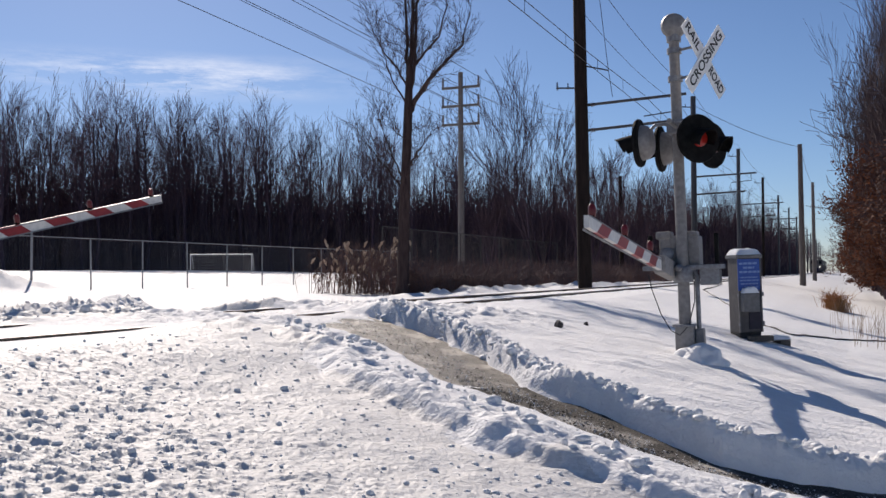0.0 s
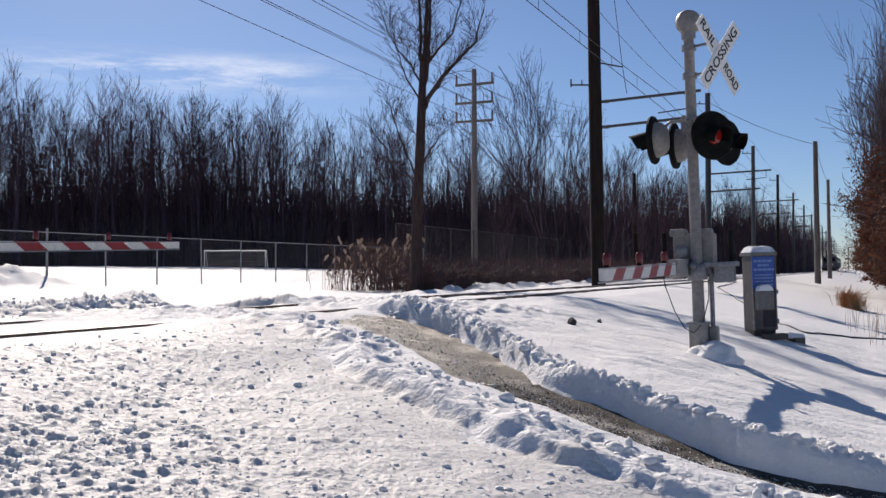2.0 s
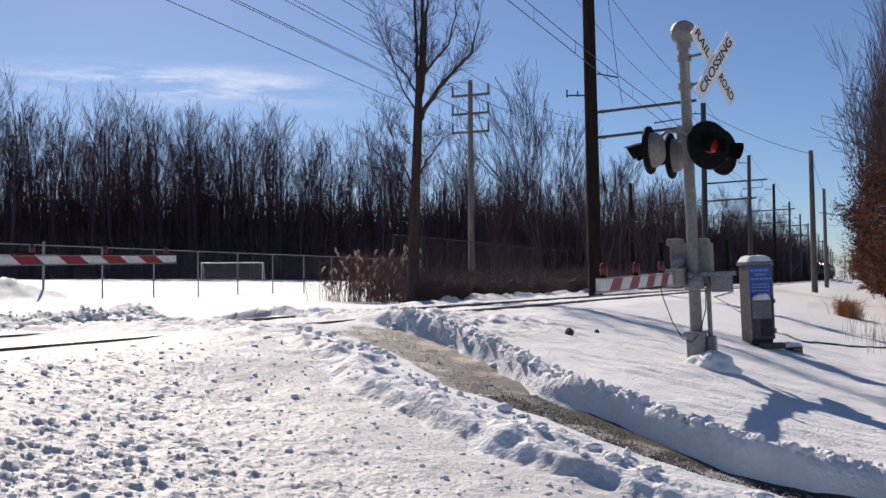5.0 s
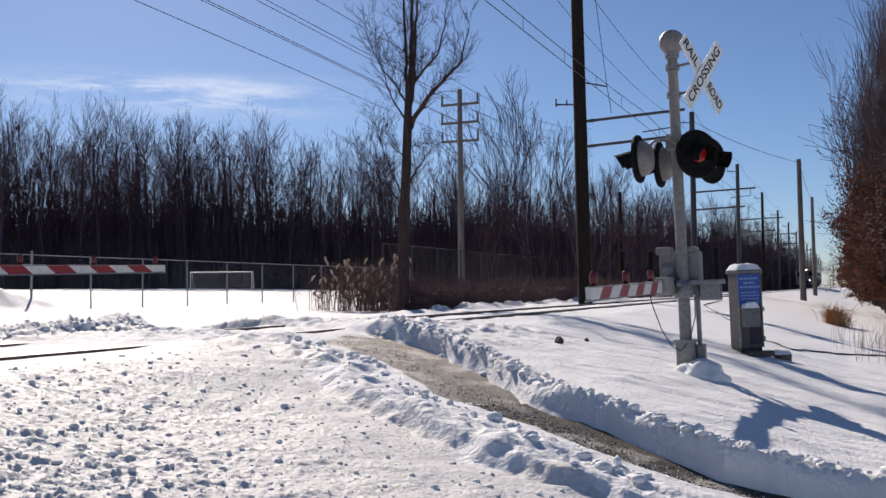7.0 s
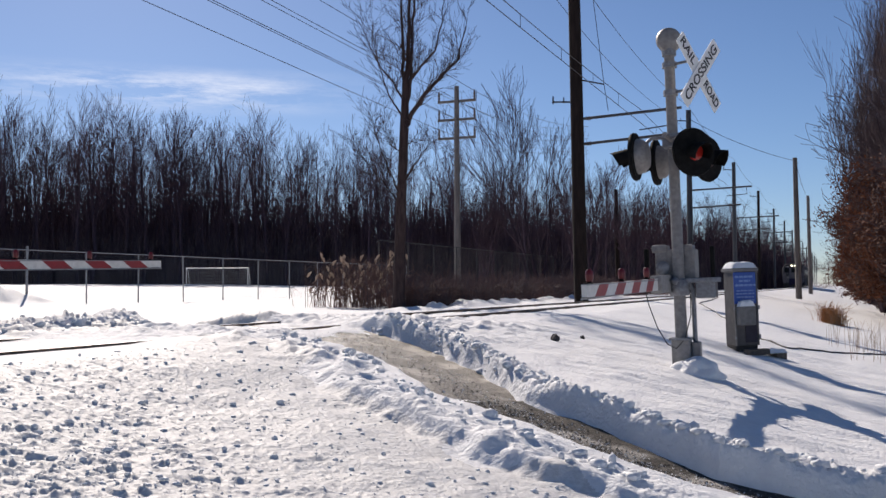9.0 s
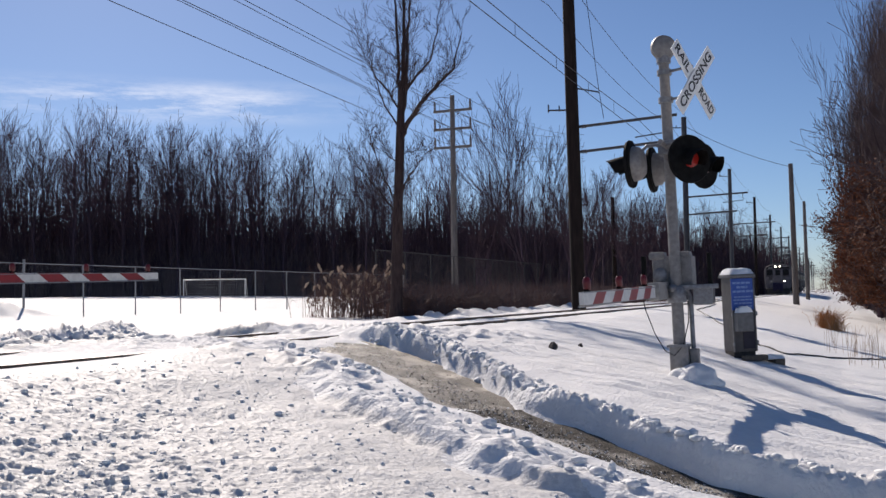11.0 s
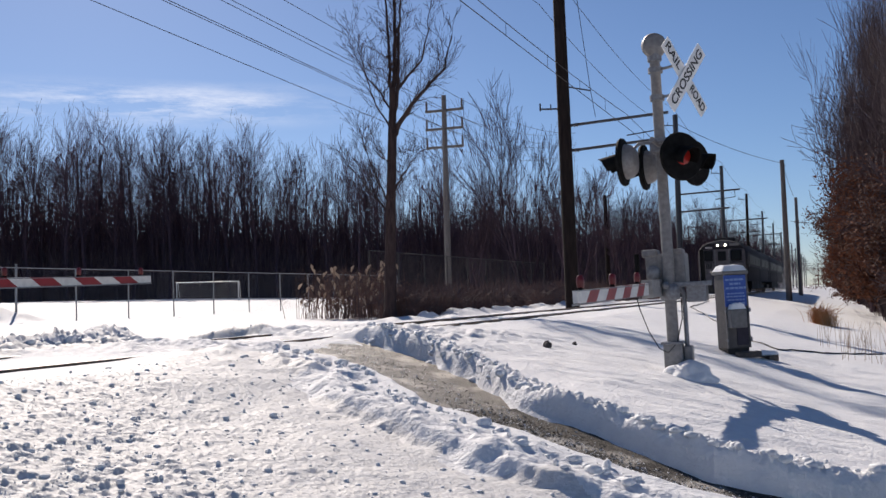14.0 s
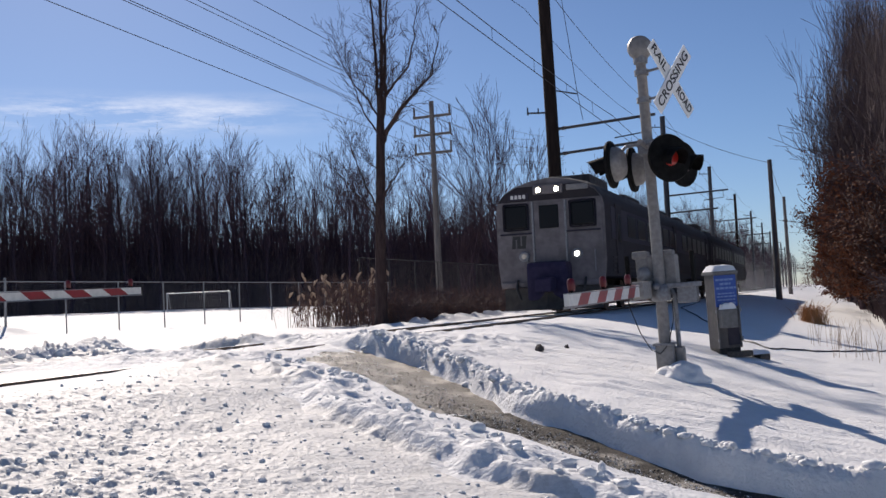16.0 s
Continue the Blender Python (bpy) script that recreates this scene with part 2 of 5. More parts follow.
# ---- mesh building ----
class Mesh:
    """Collects vertices and faces of one part, then links it as one object."""

    def __init__(self):
        self.v, self.f, self.k = [], [], []

    def add(self, verts, faces, k=0):
        n = len(self.v)
        self.v += [tuple(p) for p in verts]
        self.f += [tuple(i + n for i in face) for face in faces]
        self.k += [k] * len(faces)
        return self

    def box(self, x0, y0, z0, x1, y1, z1, b=0.0, k=0):
        """A box, with its edges bevelled by b."""
        if b <= 0:
            v = [(x, y, z) for x in (x0, x1) for y in (y0, y1) for z in (z0, z1)]
            return self.add(v, [(0, 1, 3, 2), (4, 6, 7, 5), (0, 4, 5, 1), (2, 3, 7, 6), (0, 2, 6, 4), (1, 5, 7, 3)], k)
        bm = bmesh.new()
        bmesh.ops.create_cube(bm, size=1)
        for q in bm.verts:
            q.co = ((x0 + x1) / 2 + q.co.x * (x1 - x0), (y0 + y1) / 2 + q.co.y * (y1 - y0), (z0 + z1) / 2 + q.co.z * (z1 - z0))
        bmesh.ops.bevel(bm, geom=bm.edges[:], offset=b, segments=2, affect="EDGES", profile=0.6)
        bm.verts.index_update()
        self.add([q.co for q in bm.verts], [[q.index for q in face.verts] for face in bm.faces], k)
        bm.free()
        return self

    def tube(self, points, radii, sides=8, caps=True, k=0):
        """A tube along points; radii is one number or one for each point."""
        pts = [Vector(p) for p in points]
        if not hasattr(radii, "__len__"):
            radii = [radii] * len(pts)
        verts, faces = [], []
        ref = None
        for i, p in enumerate(pts):
            d = (pts[min(i + 1, len(pts) - 1)] - pts[max(i - 1, 0)]).normalized()
            if ref is None:
                ref = Vector((0, 0, 1)) if abs(d.z) < 0.9 else Vector((1, 0, 0))
            a = d.cross(ref).normalized()
            b = d.cross(a)
            ref = a.cross(d) if abs(a.cross(d).length) > 0.1 else ref
            for j in range(sides):
                q = 2 * math.pi * j / sides
                verts.append(p + (a * math.cos(q) + b * math.sin(q)) * radii[i])
        for i in range(len(pts) - 1):
            for j in range(sides):
                l = (j + 1) % sides
                faces.append((i * sides + j, i * sides + l, (i + 1) * sides + l, (i + 1) * sides + j))
        if caps:
            faces.append(tuple(range(sides)))
            faces.append(tuple(range((len(pts) - 1) * sides, len(pts) * sides)))
        return self.add(verts, faces, k)

    def lathe(self, profile, m=None, sides=20, k=0):
        """Turns a profile of (radius, height) round z, then moves it by m."""
        m = m or Matrix()
        verts, faces = [], []
        for r, z in profile:
            for j in range(sides):
                q = 2 * math.pi * j / sides
                verts.append(m @ Vector((r * math.cos(q), r * math.sin(q), z)))
        for i in range(len(profile) - 1):
            for j in range(sides):
                l = (j + 1) % sides
                faces.append((i * sides + j, i * sides + l, (i + 1) * sides + l, (i + 1) * sides + j))
        faces.append(tuple(range(sides)))
        faces.append(tuple(range((len(profile) - 1) * sides, len(profile) * sides)))
        return self.add(verts, faces, k)

    def blob(self, centre, size, seed, k=0, level=2, rough=0.25):
        """A lumpy pebble or clod."""
        bm = bmesh.new()
        bmesh.ops.create_icosphere(bm, subdivisions=level, radius=1)
        for q in bm.verts:
            s = 1 + rough * noise.noise(q.co * 1.7 + Vector((seed * 3.1, seed, 0)))
            q.co = Vector((q.co.x * size[0], q.co.y * size[1], q.co.z * size[2])) * s + Vector(centre)
        bm.verts.index_update()
        self.add([q.co for q in bm.verts], [[q.index for q in face.verts] for face in bm.faces], k)
        bm.free()
        return self

    def moved(self, m):
        self.v = [tuple(m @ Vector(p)) for p in self.v]
        return self

    def data(self, name, materials, smooth=False):
        me = bpy.data.meshes.new(name)
        me.from_pydata(self.v, [], self.f)
        for m in (materials if isinstance(materials, (list, tuple)) else [materials]):
            me.materials.append(m)
        if any(self.k):
            me.polygons.foreach_set("material_index", self.k)
        bm = bmesh.new()
        bm.from_mesh(me)
        bmesh.ops.recalc_face_normals(bm, faces=bm.faces[:])
        bm.to_mesh(me)
        bm.free()
        if smooth:
            me.polygons.foreach_set("use_smooth", [True] * len(me.polygons))
            me.set_sharp_from_angle(angle=radians(40))
        me.update()
        return me


def part(name, mesh, materials, parent=None, label="", at=None, smooth=False):
    ob = new(name, mesh.data(name, materials, smooth) if isinstance(mesh, Mesh) else mesh)
    if parent is not None:
        ob.parent = parent
    if at is not None:
        ob.matrix_basis = at
    return tagged(ob, label) if label else ob


def thing(name, m, label, category, group="", kind=""):
    ob = new(name)
    ob.empty_display_size = 0.2
    ob.matrix_basis = m
    return tagged(ob, label, category, group, kind)


# ---- the plan: a straight track; s runs along it, p across it towards the camera's side ----
TURN = -22.33
U = Vector((math.sin(radians(-TURN)), math.cos(radians(-TURN)), 0))
N = Vector((U.y, -U.x, 0))
OFF = 6.83
RAIL_Z = 0.956


def tr(s, p, z):
    return U * s + N * (p - OFF) + Vector((0, 0, z))


def tpose(s, p, z, turn=0.0):
    """A pose on the plan: local y along the track, local x across it."""
    q = tr(s, p, z)
    return pose(q.x, q.y, q.z, 0, 0, TURN + turn)


PROFILE = np.array([(-300, 3.0), (-90, 1.95), (-64, 1.45), (-21, 0.85), (-4, 0.74), (-2, 0.885), (-1.2, 0.934), (1.2, 0.934),
                    (2, 0.87), (4.9, 0.43), (6.83, 0.02), (9, -0.32), (12, -0.45), (200, -0.5)])


def ground_np(x, y):
    return np.interp(N.x * x + N.y * y + OFF, PROFILE[:, 0], PROFILE[:, 1])


def ground(x, y):
    return float(ground_np(x, y))


# ---- ground: one snow sheet out to the horizon, a cleared path through it ----
def lattice(x, y, seed):
    """Smooth value noise on a unit lattice, -1 to 1."""
    xi, yi = np.floor(x).astype(np.int64), np.floor(y).astype(np.int64)
    fx, fy = x - xi, y - yi
    fx, fy = fx * fx * (3 - 2 * fx), fy * fy * (3 - 2 * fy)

    def h(a, b):
        n = (a * 374761393 + b * 668265263 + seed * 974634777) & 0x7FFFFFFF
        n = ((n ^ (n >> 13)) * 1274126177) & 0x7FFFFFFF
        return ((n ^ (n >> 16)) & 0xFFFF) / 32767.5 - 1
    return (h(xi, yi) * (1 - fx) + h(xi + 1, yi) * fx) * (1 - fy) + (h(xi, yi + 1) * (1 - fx) + h(xi + 1, yi + 1) * fx) * fy


def fbm(x, y, seed, octaves=4):
    total, gain = 0, 0.5
    for o in range(octaves):
        total = total + gain * lattice(x * 2 ** o, y * 2 ** o, seed + o)
        gain *= 0.5
    return total


# the path: centre and half width, from the camera's side over the track
PATH = np.array([(9.0, 7.6, 0.40), (4.6, 6.75, 0.36), (3.3, 6.45, 0.32), (2.4, 6.25, 0.30), (1.70, 6.38, 0.30), (1.25, 6.85, 0.34), (0.85, 7.45, 0.36),
                 (0.32, 8.2, 0.36), (-0.13, 9.6, 0.46), (-0.66, 10.67, 0.60), (-1.5, 11.8, 0.74), (-2.5, 13.1, 0.75), (-3.6, 14.6, 0.72), (-5.4, 17.0, 0.7)])


def path_place(x, y):
    """How far a place lies from the path's centre line (signed, right is plus), the half width there, and how far along."""
    best, side, half, along = np.full(x.shape, 1e9), np.zeros(x.shape), np.zeros(x.shape), np.zeros(x.shape)
    run = 0.0
    for (ax, ay, aw), (bx, by, bw) in zip(PATH[:-1], PATH[1:]):
        dx, dy = bx - ax, by - ay
        size = math.hypot(dx, dy)
        k = np.clip(((x - ax) * dx + (y - ay) * dy) / size ** 2, 0, 1)
        ex, ey = x - ax - k * dx, y - ay - k * dy
        dist = np.hypot(ex, ey)
        nearer = dist < best
        best = np.where(nearer, dist, best)
        side = np.where(nearer, np.sign(dx * -ey + dy * ex), side)
        half = np.where(nearer, aw + k * (bw - aw), half)
        along = np.where(nearer, run + k * size, along)
        run += size
    return best * side, half, along


def ridge(d, crest, inner, outer):
    """A bank's cross-section: steep towards the path, gentle away from it."""
    return np.where(d < crest, np.clip(1 - (crest - d) / inner, 0, 1) ** 0.7, np.exp(-((d - crest) / outer) ** 2))


def snow_height(x, y):
    z = ground_np(x, y)
    p = N.x * x + N.y * y + OFF
    s = U.x * x + U.y * y
    r = np.hypot(x, y)
    near = np.clip(1.25 - r / 40, 0, 1)
    bed = np.clip((np.abs(p) - 1.1) / 0.8, 0, 1)           # the track bed stays even
    z = z + bed * (0.05 * fbm(x * 0.45, y * 0.45, 3) + np.clip(r / 60, 0, 1) * 0.10 * fbm(x * 0.12, y * 0.12, 9, 3))
    z = z + (0.12 + 0.88 * bed) * near * (0.024 * fbm(x * 2.6, y * 2.6, 5, 4))
    # trodden, cloddy snow on the camera's side of the track, left of the path
    d, half, along = path_place(x, y)
    rough = np.clip((-d - half - 0.7) / 2.0, 0.0, 1) * np.clip((p - 0.9) / 1.0, 0, 1) * near
    clods = np.clip(fbm(x * 15, y * 15, 21, 3) - 0.05, 0, 1)
    lumps = np.clip(fbm(x * 5.0, y * 5.0, 27, 2) - 0.22, 0, 1)
    wide = np.clip(0.55 + 1.2 * fbm(x * 0.5, y * 0.5, 33, 2), 0.55, 1.0)
    fine = np.clip(fbm(x * 24, y * 24, 23, 3), 0, 1)
    z = z + rough * wide * (0.050 * clods + 0.042 * lumps + 0.042 * fine)
    # wind ripples on the bank by the signal
    right = np.clip((d - half - 0.9) / 0.8, 0, 1) * near
    a = (x * 0.35 + y * 0.94)
    z = z + right * (0.045 * np.clip(fbm(a * 3.4, (x - y * 0.3) * 0.85, 41, 3), -0.2, 1) + 0.05 * np.clip(fbm(a * 2.2, (x - y * 0.3) * 1.1, 45, 3) - 0.2, 0, 1))
    # banks thrown up beside the path
    e = d - half
    lump = 0.85 + 0.40 * fbm(x * 2.1, y * 2.1, 51, 3) + 0.34 * fbm(x * 6, y * 6, 55, 3)
    crumb = 0.22 * np.abs(fbm(x * 11, y * 11, 57, 3)) + 0.12 * np.abs(fbm(x * 27, y * 27, 58, 2))
    fade = np.clip((20.5 - along) / 3.0, 0, 1)
    cross = np.clip((np.abs(p) - 0.6) / 1.0, 0.12, 1)
    tall = np.interp(along, (0, 6, 10, 13, 20), (0.13, 0.14, 0.15, 0.15, 0.14))
    z = z + np.where(e > 0, ridge(e, 0.17, 0.10, 0.42), 0) * tall * (lump + 2.4 * crumb) * fade * cross
    # trodden ground left of the path lies lower, behind a ragged broken step
    f = -d - half
    step = 0.72 + 0.22 * fbm(x * 1.0, y * 1.0, 63, 2) + 0.10 * fbm(x * 4.5, y * 4.5, 67, 2)
    drop = np.clip((f - step) / 0.15, 0, 1) * np.clip((p - 1.6) / 1.2, 0, 1) * np.clip((along - 6.5) / 1.5, 0, 1) * (along < 19)
    lip = np.clip(1 - np.abs(f - step + 0.10) / 0.16, 0, 1) * np.clip((p - 1.2) / 0.8, 0, 1) * (f > 0.1)
    z = z - drop * (0.085 + 0.02 * lump) + lip * 0.045 * lump * fade
    pits = np.clip(fbm(x * 2.6, y * 2.6, 69, 2) - 0.12, 0, 1) * np.clip(1 - np.abs(f - step + 0.20) / 0.24, 0, 1) * (f > 0.15)
    z = z - pits * 0.26 * np.clip((p - 1.2) / 0.8, 0, 1) * np.clip((along - 6.5) / 1.5, 0, 1)
    # kicked-up lumps and hollows on the broken edge
    band = np.clip(1 - np.abs(f - 0.50) / 0.55, 0, 1) * np.clip((f - 0.06) / 0.12, 0, 1) * np.clip((p - 1.2) / 0.8, 0, 1) * fade
    z = z + band * (0.055 * (np.abs(fbm(x * 2.7, y * 2.7, 101, 2)) * 1.6 - 0.28) + 0.05 * np.abs(fbm(x * 7.5, y * 7.5, 103, 3)))
    # churned snow where the way crosses the track
    churn = np.clip((s - 7.5) / 1.5, 0, 1) * np.clip((15.5 - s) / 1.5, 0, 1) * np.clip((p + 4.6) / 1.0, 0, 1) * np.clip((3.2 - p) / 1.0, 0, 1) * np.clip((np.abs(d) - half) / 0.4, 0, 1)
    z = z + churn * (0.13 * np.clip(fbm(x * 3.4, y * 3.4, 97, 4) + 0.02, 0, 1) + 0.05 * np.clip(fbm(x * 11, y * 11, 99, 2), 0, 1))
    # floor of the path
    floor = np.clip((half * (1.0 + 0.22 * fbm(x * 2.2, y * 2.2, 61, 3)) + np.where(d > 0, 0.12, 0.0) - np.abs(d)) / 0.09, 0, 1) * fade
    deep = 0.035 + 0.055 * np.clip((np.abs(p) - 1.0) / 1.0, 0, 1)
    z = z * (1 - floor) + (ground_np(x, y) - deep) * floor
    z = z - 0.028 * np.clip((s - 13.8) / 1.0, 0, 1) * np.clip((1.9 - np.abs(p)) / 0.5, 0, 1)
    # packed snow buries the rails beside the crossing
    buried = np.clip((s - 7.2) / 0.8, 0, 1) * np.clip((14.0 - s) / 0.6, 0, 1) * np.clip((1.7 - np.abs(p)) / 0.5, 0, 1)
    z = z + buried * (0.030 + 0.05 * np.clip(fbm(x * 3.0, y * 3.0, 93, 3), -0.2, 1))
    # a ploughed ridge beyond the track and heaps beside the far gate
    q = p + 5.0 + 0.6 * np.clip(s - 14.2, 0, 3) * 1.6 + 0.3 * np.sin(s * 0.45) + 0.2 * fbm(s * 0.8, p * 0.3, 71, 2)
    span = np.clip((17.5 - s) / 1.5, 0, 1) * np.clip((s + 12) / 3, 0, 1)
    z = z + np.exp(-(q / 0.5) ** 2) * 0.23 * span * (0.85 + 0.5 * fbm(x * 3.6, y * 3.6, 75, 3) + 0.9 * np.abs(fbm(x * 9, y * 9, 77, 3))).clip(0.3, 2)
    q = p + 2.3 + 0.3 * np.sin(s * 0.7)
    span = np.clip((13.0 - s) / 1.0, 0, 1) * np.clip((s - 6.8) / 1.5, 0, 1)
    z = z + np.exp(-(q / 0.55) ** 2) * 0.14 * span * (0.75 + 0.6 * fbm(x * 4.4, y * 4.4, 79, 3)).clip(0.0, 2)
    heap = np.exp(-(((p + 21.4) / 1.6) ** 2 + ((s - 26.2) / 2.2) ** 2))
    z = z + heap * 0.80 * (0.8 + 0.6 * fbm(x * 1.2, y * 1.2, 85, 3))
    # drifts under the brush beyond the track
    z = z + np.clip(1 - np.abs(p + 4.4) / 1.6, 0, 1) * np.clip((s - 22) / 5, 0, 1) * np.clip((70 - s) / 20, 0, 1) * 0.34 * (0.5 + fbm(x * 1.5, y * 1.5, 91, 3)).clip(0, 2)
    return z


def snow_at(x, y):
    return float(snow_height(np.array([float(x)]), np.array([float(y)]))[0])


def make_ground():
    fine = np.radians(np.arange(-31, 31.01, 0.11))
    coarse = np.radians(np.arange(32.5, 328, 1.5))
    angles = np.concatenate([fine, coarse])
    radii = np.concatenate([np.geomspace(0.15, 3.7, 70), np.geomspace(3.8, 19, 520), np.geomspace(19.15, 60, 130), np.geomspace(61, 400, 90), np.geomspace(450, 4500, 10)])
    a, r = np.meshgrid(angles, radii)
    x, y = r * np.sin(a), r * np.cos(a)
    z = snow_height(x.ravel(), y.ravel())
    rows, cols = x.shape
    verts = np.column_stack([x.ravel(), y.ravel(), z])
    verts = np.vstack([verts, [[0, 0, float(np.mean(z[:cols]))]]])
    i, j = np.meshgrid(np.arange(rows - 1), np.arange(cols), indexing="ij")
    k = (j + 1) % cols
    quads = np.stack([i * cols + j, i * cols + k, (i + 1) * cols + k, (i + 1) * cols + j], -1).reshape(-1, 4)
    hub = len(verts) - 1
    fan = [(hub, (c + 1) % cols, c) for c in range(cols)]
    me = bpy.data.meshes.new("ground")
    me.from_pydata(verts.tolist(), [], quads[:, ::-1].tolist() + fan)
    me.materials.append(SNOW)
    me.materials.append(TRODDEN)
    cx, cy = x[:-1].ravel(), y[:-1].ravel()
    d, half, _ = path_place(cx, cy)
    across = N.x * cx + N.y * cy + OFF
    worn = ((-d - half - 0.75 + 0.5 * fbm(cx * 1.3, cy * 1.3, 95, 3) > 0) & (across > 1.0) & (cx < 8)) | ((np.abs(across + 2.2) < 1.2) & (U.x * cx + U.y * cy < 14))
    me.polygons.foreach_set("material_index", np.concatenate([worn.astype(np.int32), np.zeros(len(fan), np.int32)]))
    me.polygons.foreach_set("use_smooth", [True] * len(me.polygons))
    me.update()
    tagged(new("ground", me), "trodden and wind-rippled snow over a railway bank and field", "snow", kind="structure")


def make_path():
    for first, last, name, material, label in ((0, 7, "pavement", ASPHALT, "narrow wet dark asphalt path cleared through the snow"),
                                               (7, 13, "slush", SLUSH, "brown wet slush on the path over the crossing")):
        m, pts = Mesh(), []
        for (ax, ay, aw), (bx, by, bw) in zip(PATH[first:last], PATH[first + 1:last + 1]):
            steps = max(2, int(math.hypot(bx - ax, by - ay) / 0.06))
            for i in range(steps):
                k = i / steps
                pts.append((ax + k * (bx - ax), ay + k * (by - ay), aw + k * (bw - aw)))
        verts, faces, cols = [], [], 25
        for i, (x, y, w) in enumerate(pts):
            a, b = pts[max(i - 4, 0)], pts[min(i + 4, len(pts) - 1)]
            d = Vector((b[0] - a[0], b[1] - a[1], 0)).normalized()
            side = Vector((d.y, -d.x, 0))
            for j in range(cols):
                q = Vector((x, y, 0)) + side * (j / (cols - 1) * 2 - 1) * (w + 0.2)
                edge = abs(j / (cols - 1) * 2 - 1)
                across = abs(N.x * q.x + N.y * q.y + OFF)
                z = ground(q.x, q.y) - 0.02 - 0.04 * min(1, max(0, across - 1.0)) - 0.3 * max(0, edge - 0.93)
                z -= 0.04 * max(0, 1 - i / 7) if name == "slush" else 0
                z += 0.014 * noise.noise(q * 2.3) + 0.012 * noise.noise(q * 9) * (1 if name == "slush" else 0.5)
                verts.append((q.x, q.y, z))
        for i in range(len(pts) - 1):
            for j in range(cols - 1):
                faces.append((i * cols + j, i * cols + j + 1, (i + 1) * cols + j + 1, (i + 1) * cols + j))
        tagged(part(name, m.add(verts, faces), material, smooth=True), label, "path", kind="structure")


def make_grit():
    rnd = random.Random(19)
    dark, pale = Mesh(), Mesh()
    for (ax, ay, aw), (bx, by, bw) in zip(PATH[2:11], PATH[3:12]):
        size = math.hypot(bx - ax, by - ay)
        for _ in range(int(size * (620 if ay < 8.0 else 240))):
            k, o = rnd.random(), rnd.gauss(0, 0.42)
            w = aw + k * (bw - aw)
            if abs(o) > 0.95:
                continue
            x, y = ax + k * (bx - ax) + (by - ay) / size * o * w, ay + k * (by - ay) - (bx - ax) / size * o * w
            across = abs(N.x * x + N.y * y + OFF)
            z = ground(x, y) - 0.02 - 0.04 * min(1, max(0, across - 1.0)) + 0.014 * noise.noise(Vector((x, y, 0)) * 2.3)
            s = rnd.uniform(0.005, 0.013)
            v = [(x + rnd.uniform(-s, s), y + rnd.uniform(-s, s), z + rnd.uniform(-0.3, 1) * s) for _ in range(5)]
            (pale if rnd.random() < 0.45 else dark).add(v, [(0, 1, 2), (0, 2, 3), (0, 3, 4), (0, 4, 1), (1, 4, 3), (1, 3, 2)])
    for m, material, label in ((dark, STONE, "dark grit and gravel on the wet path"), (pale, FRESH, "crumbs of ice on the wet path")):
        me = bpy.data.meshes.new("grit")
        me.from_pydata(m.v, [], m.f)
        me.materials.append(material)
        tagged(new("grit", me), label, "grit", kind="stuff")


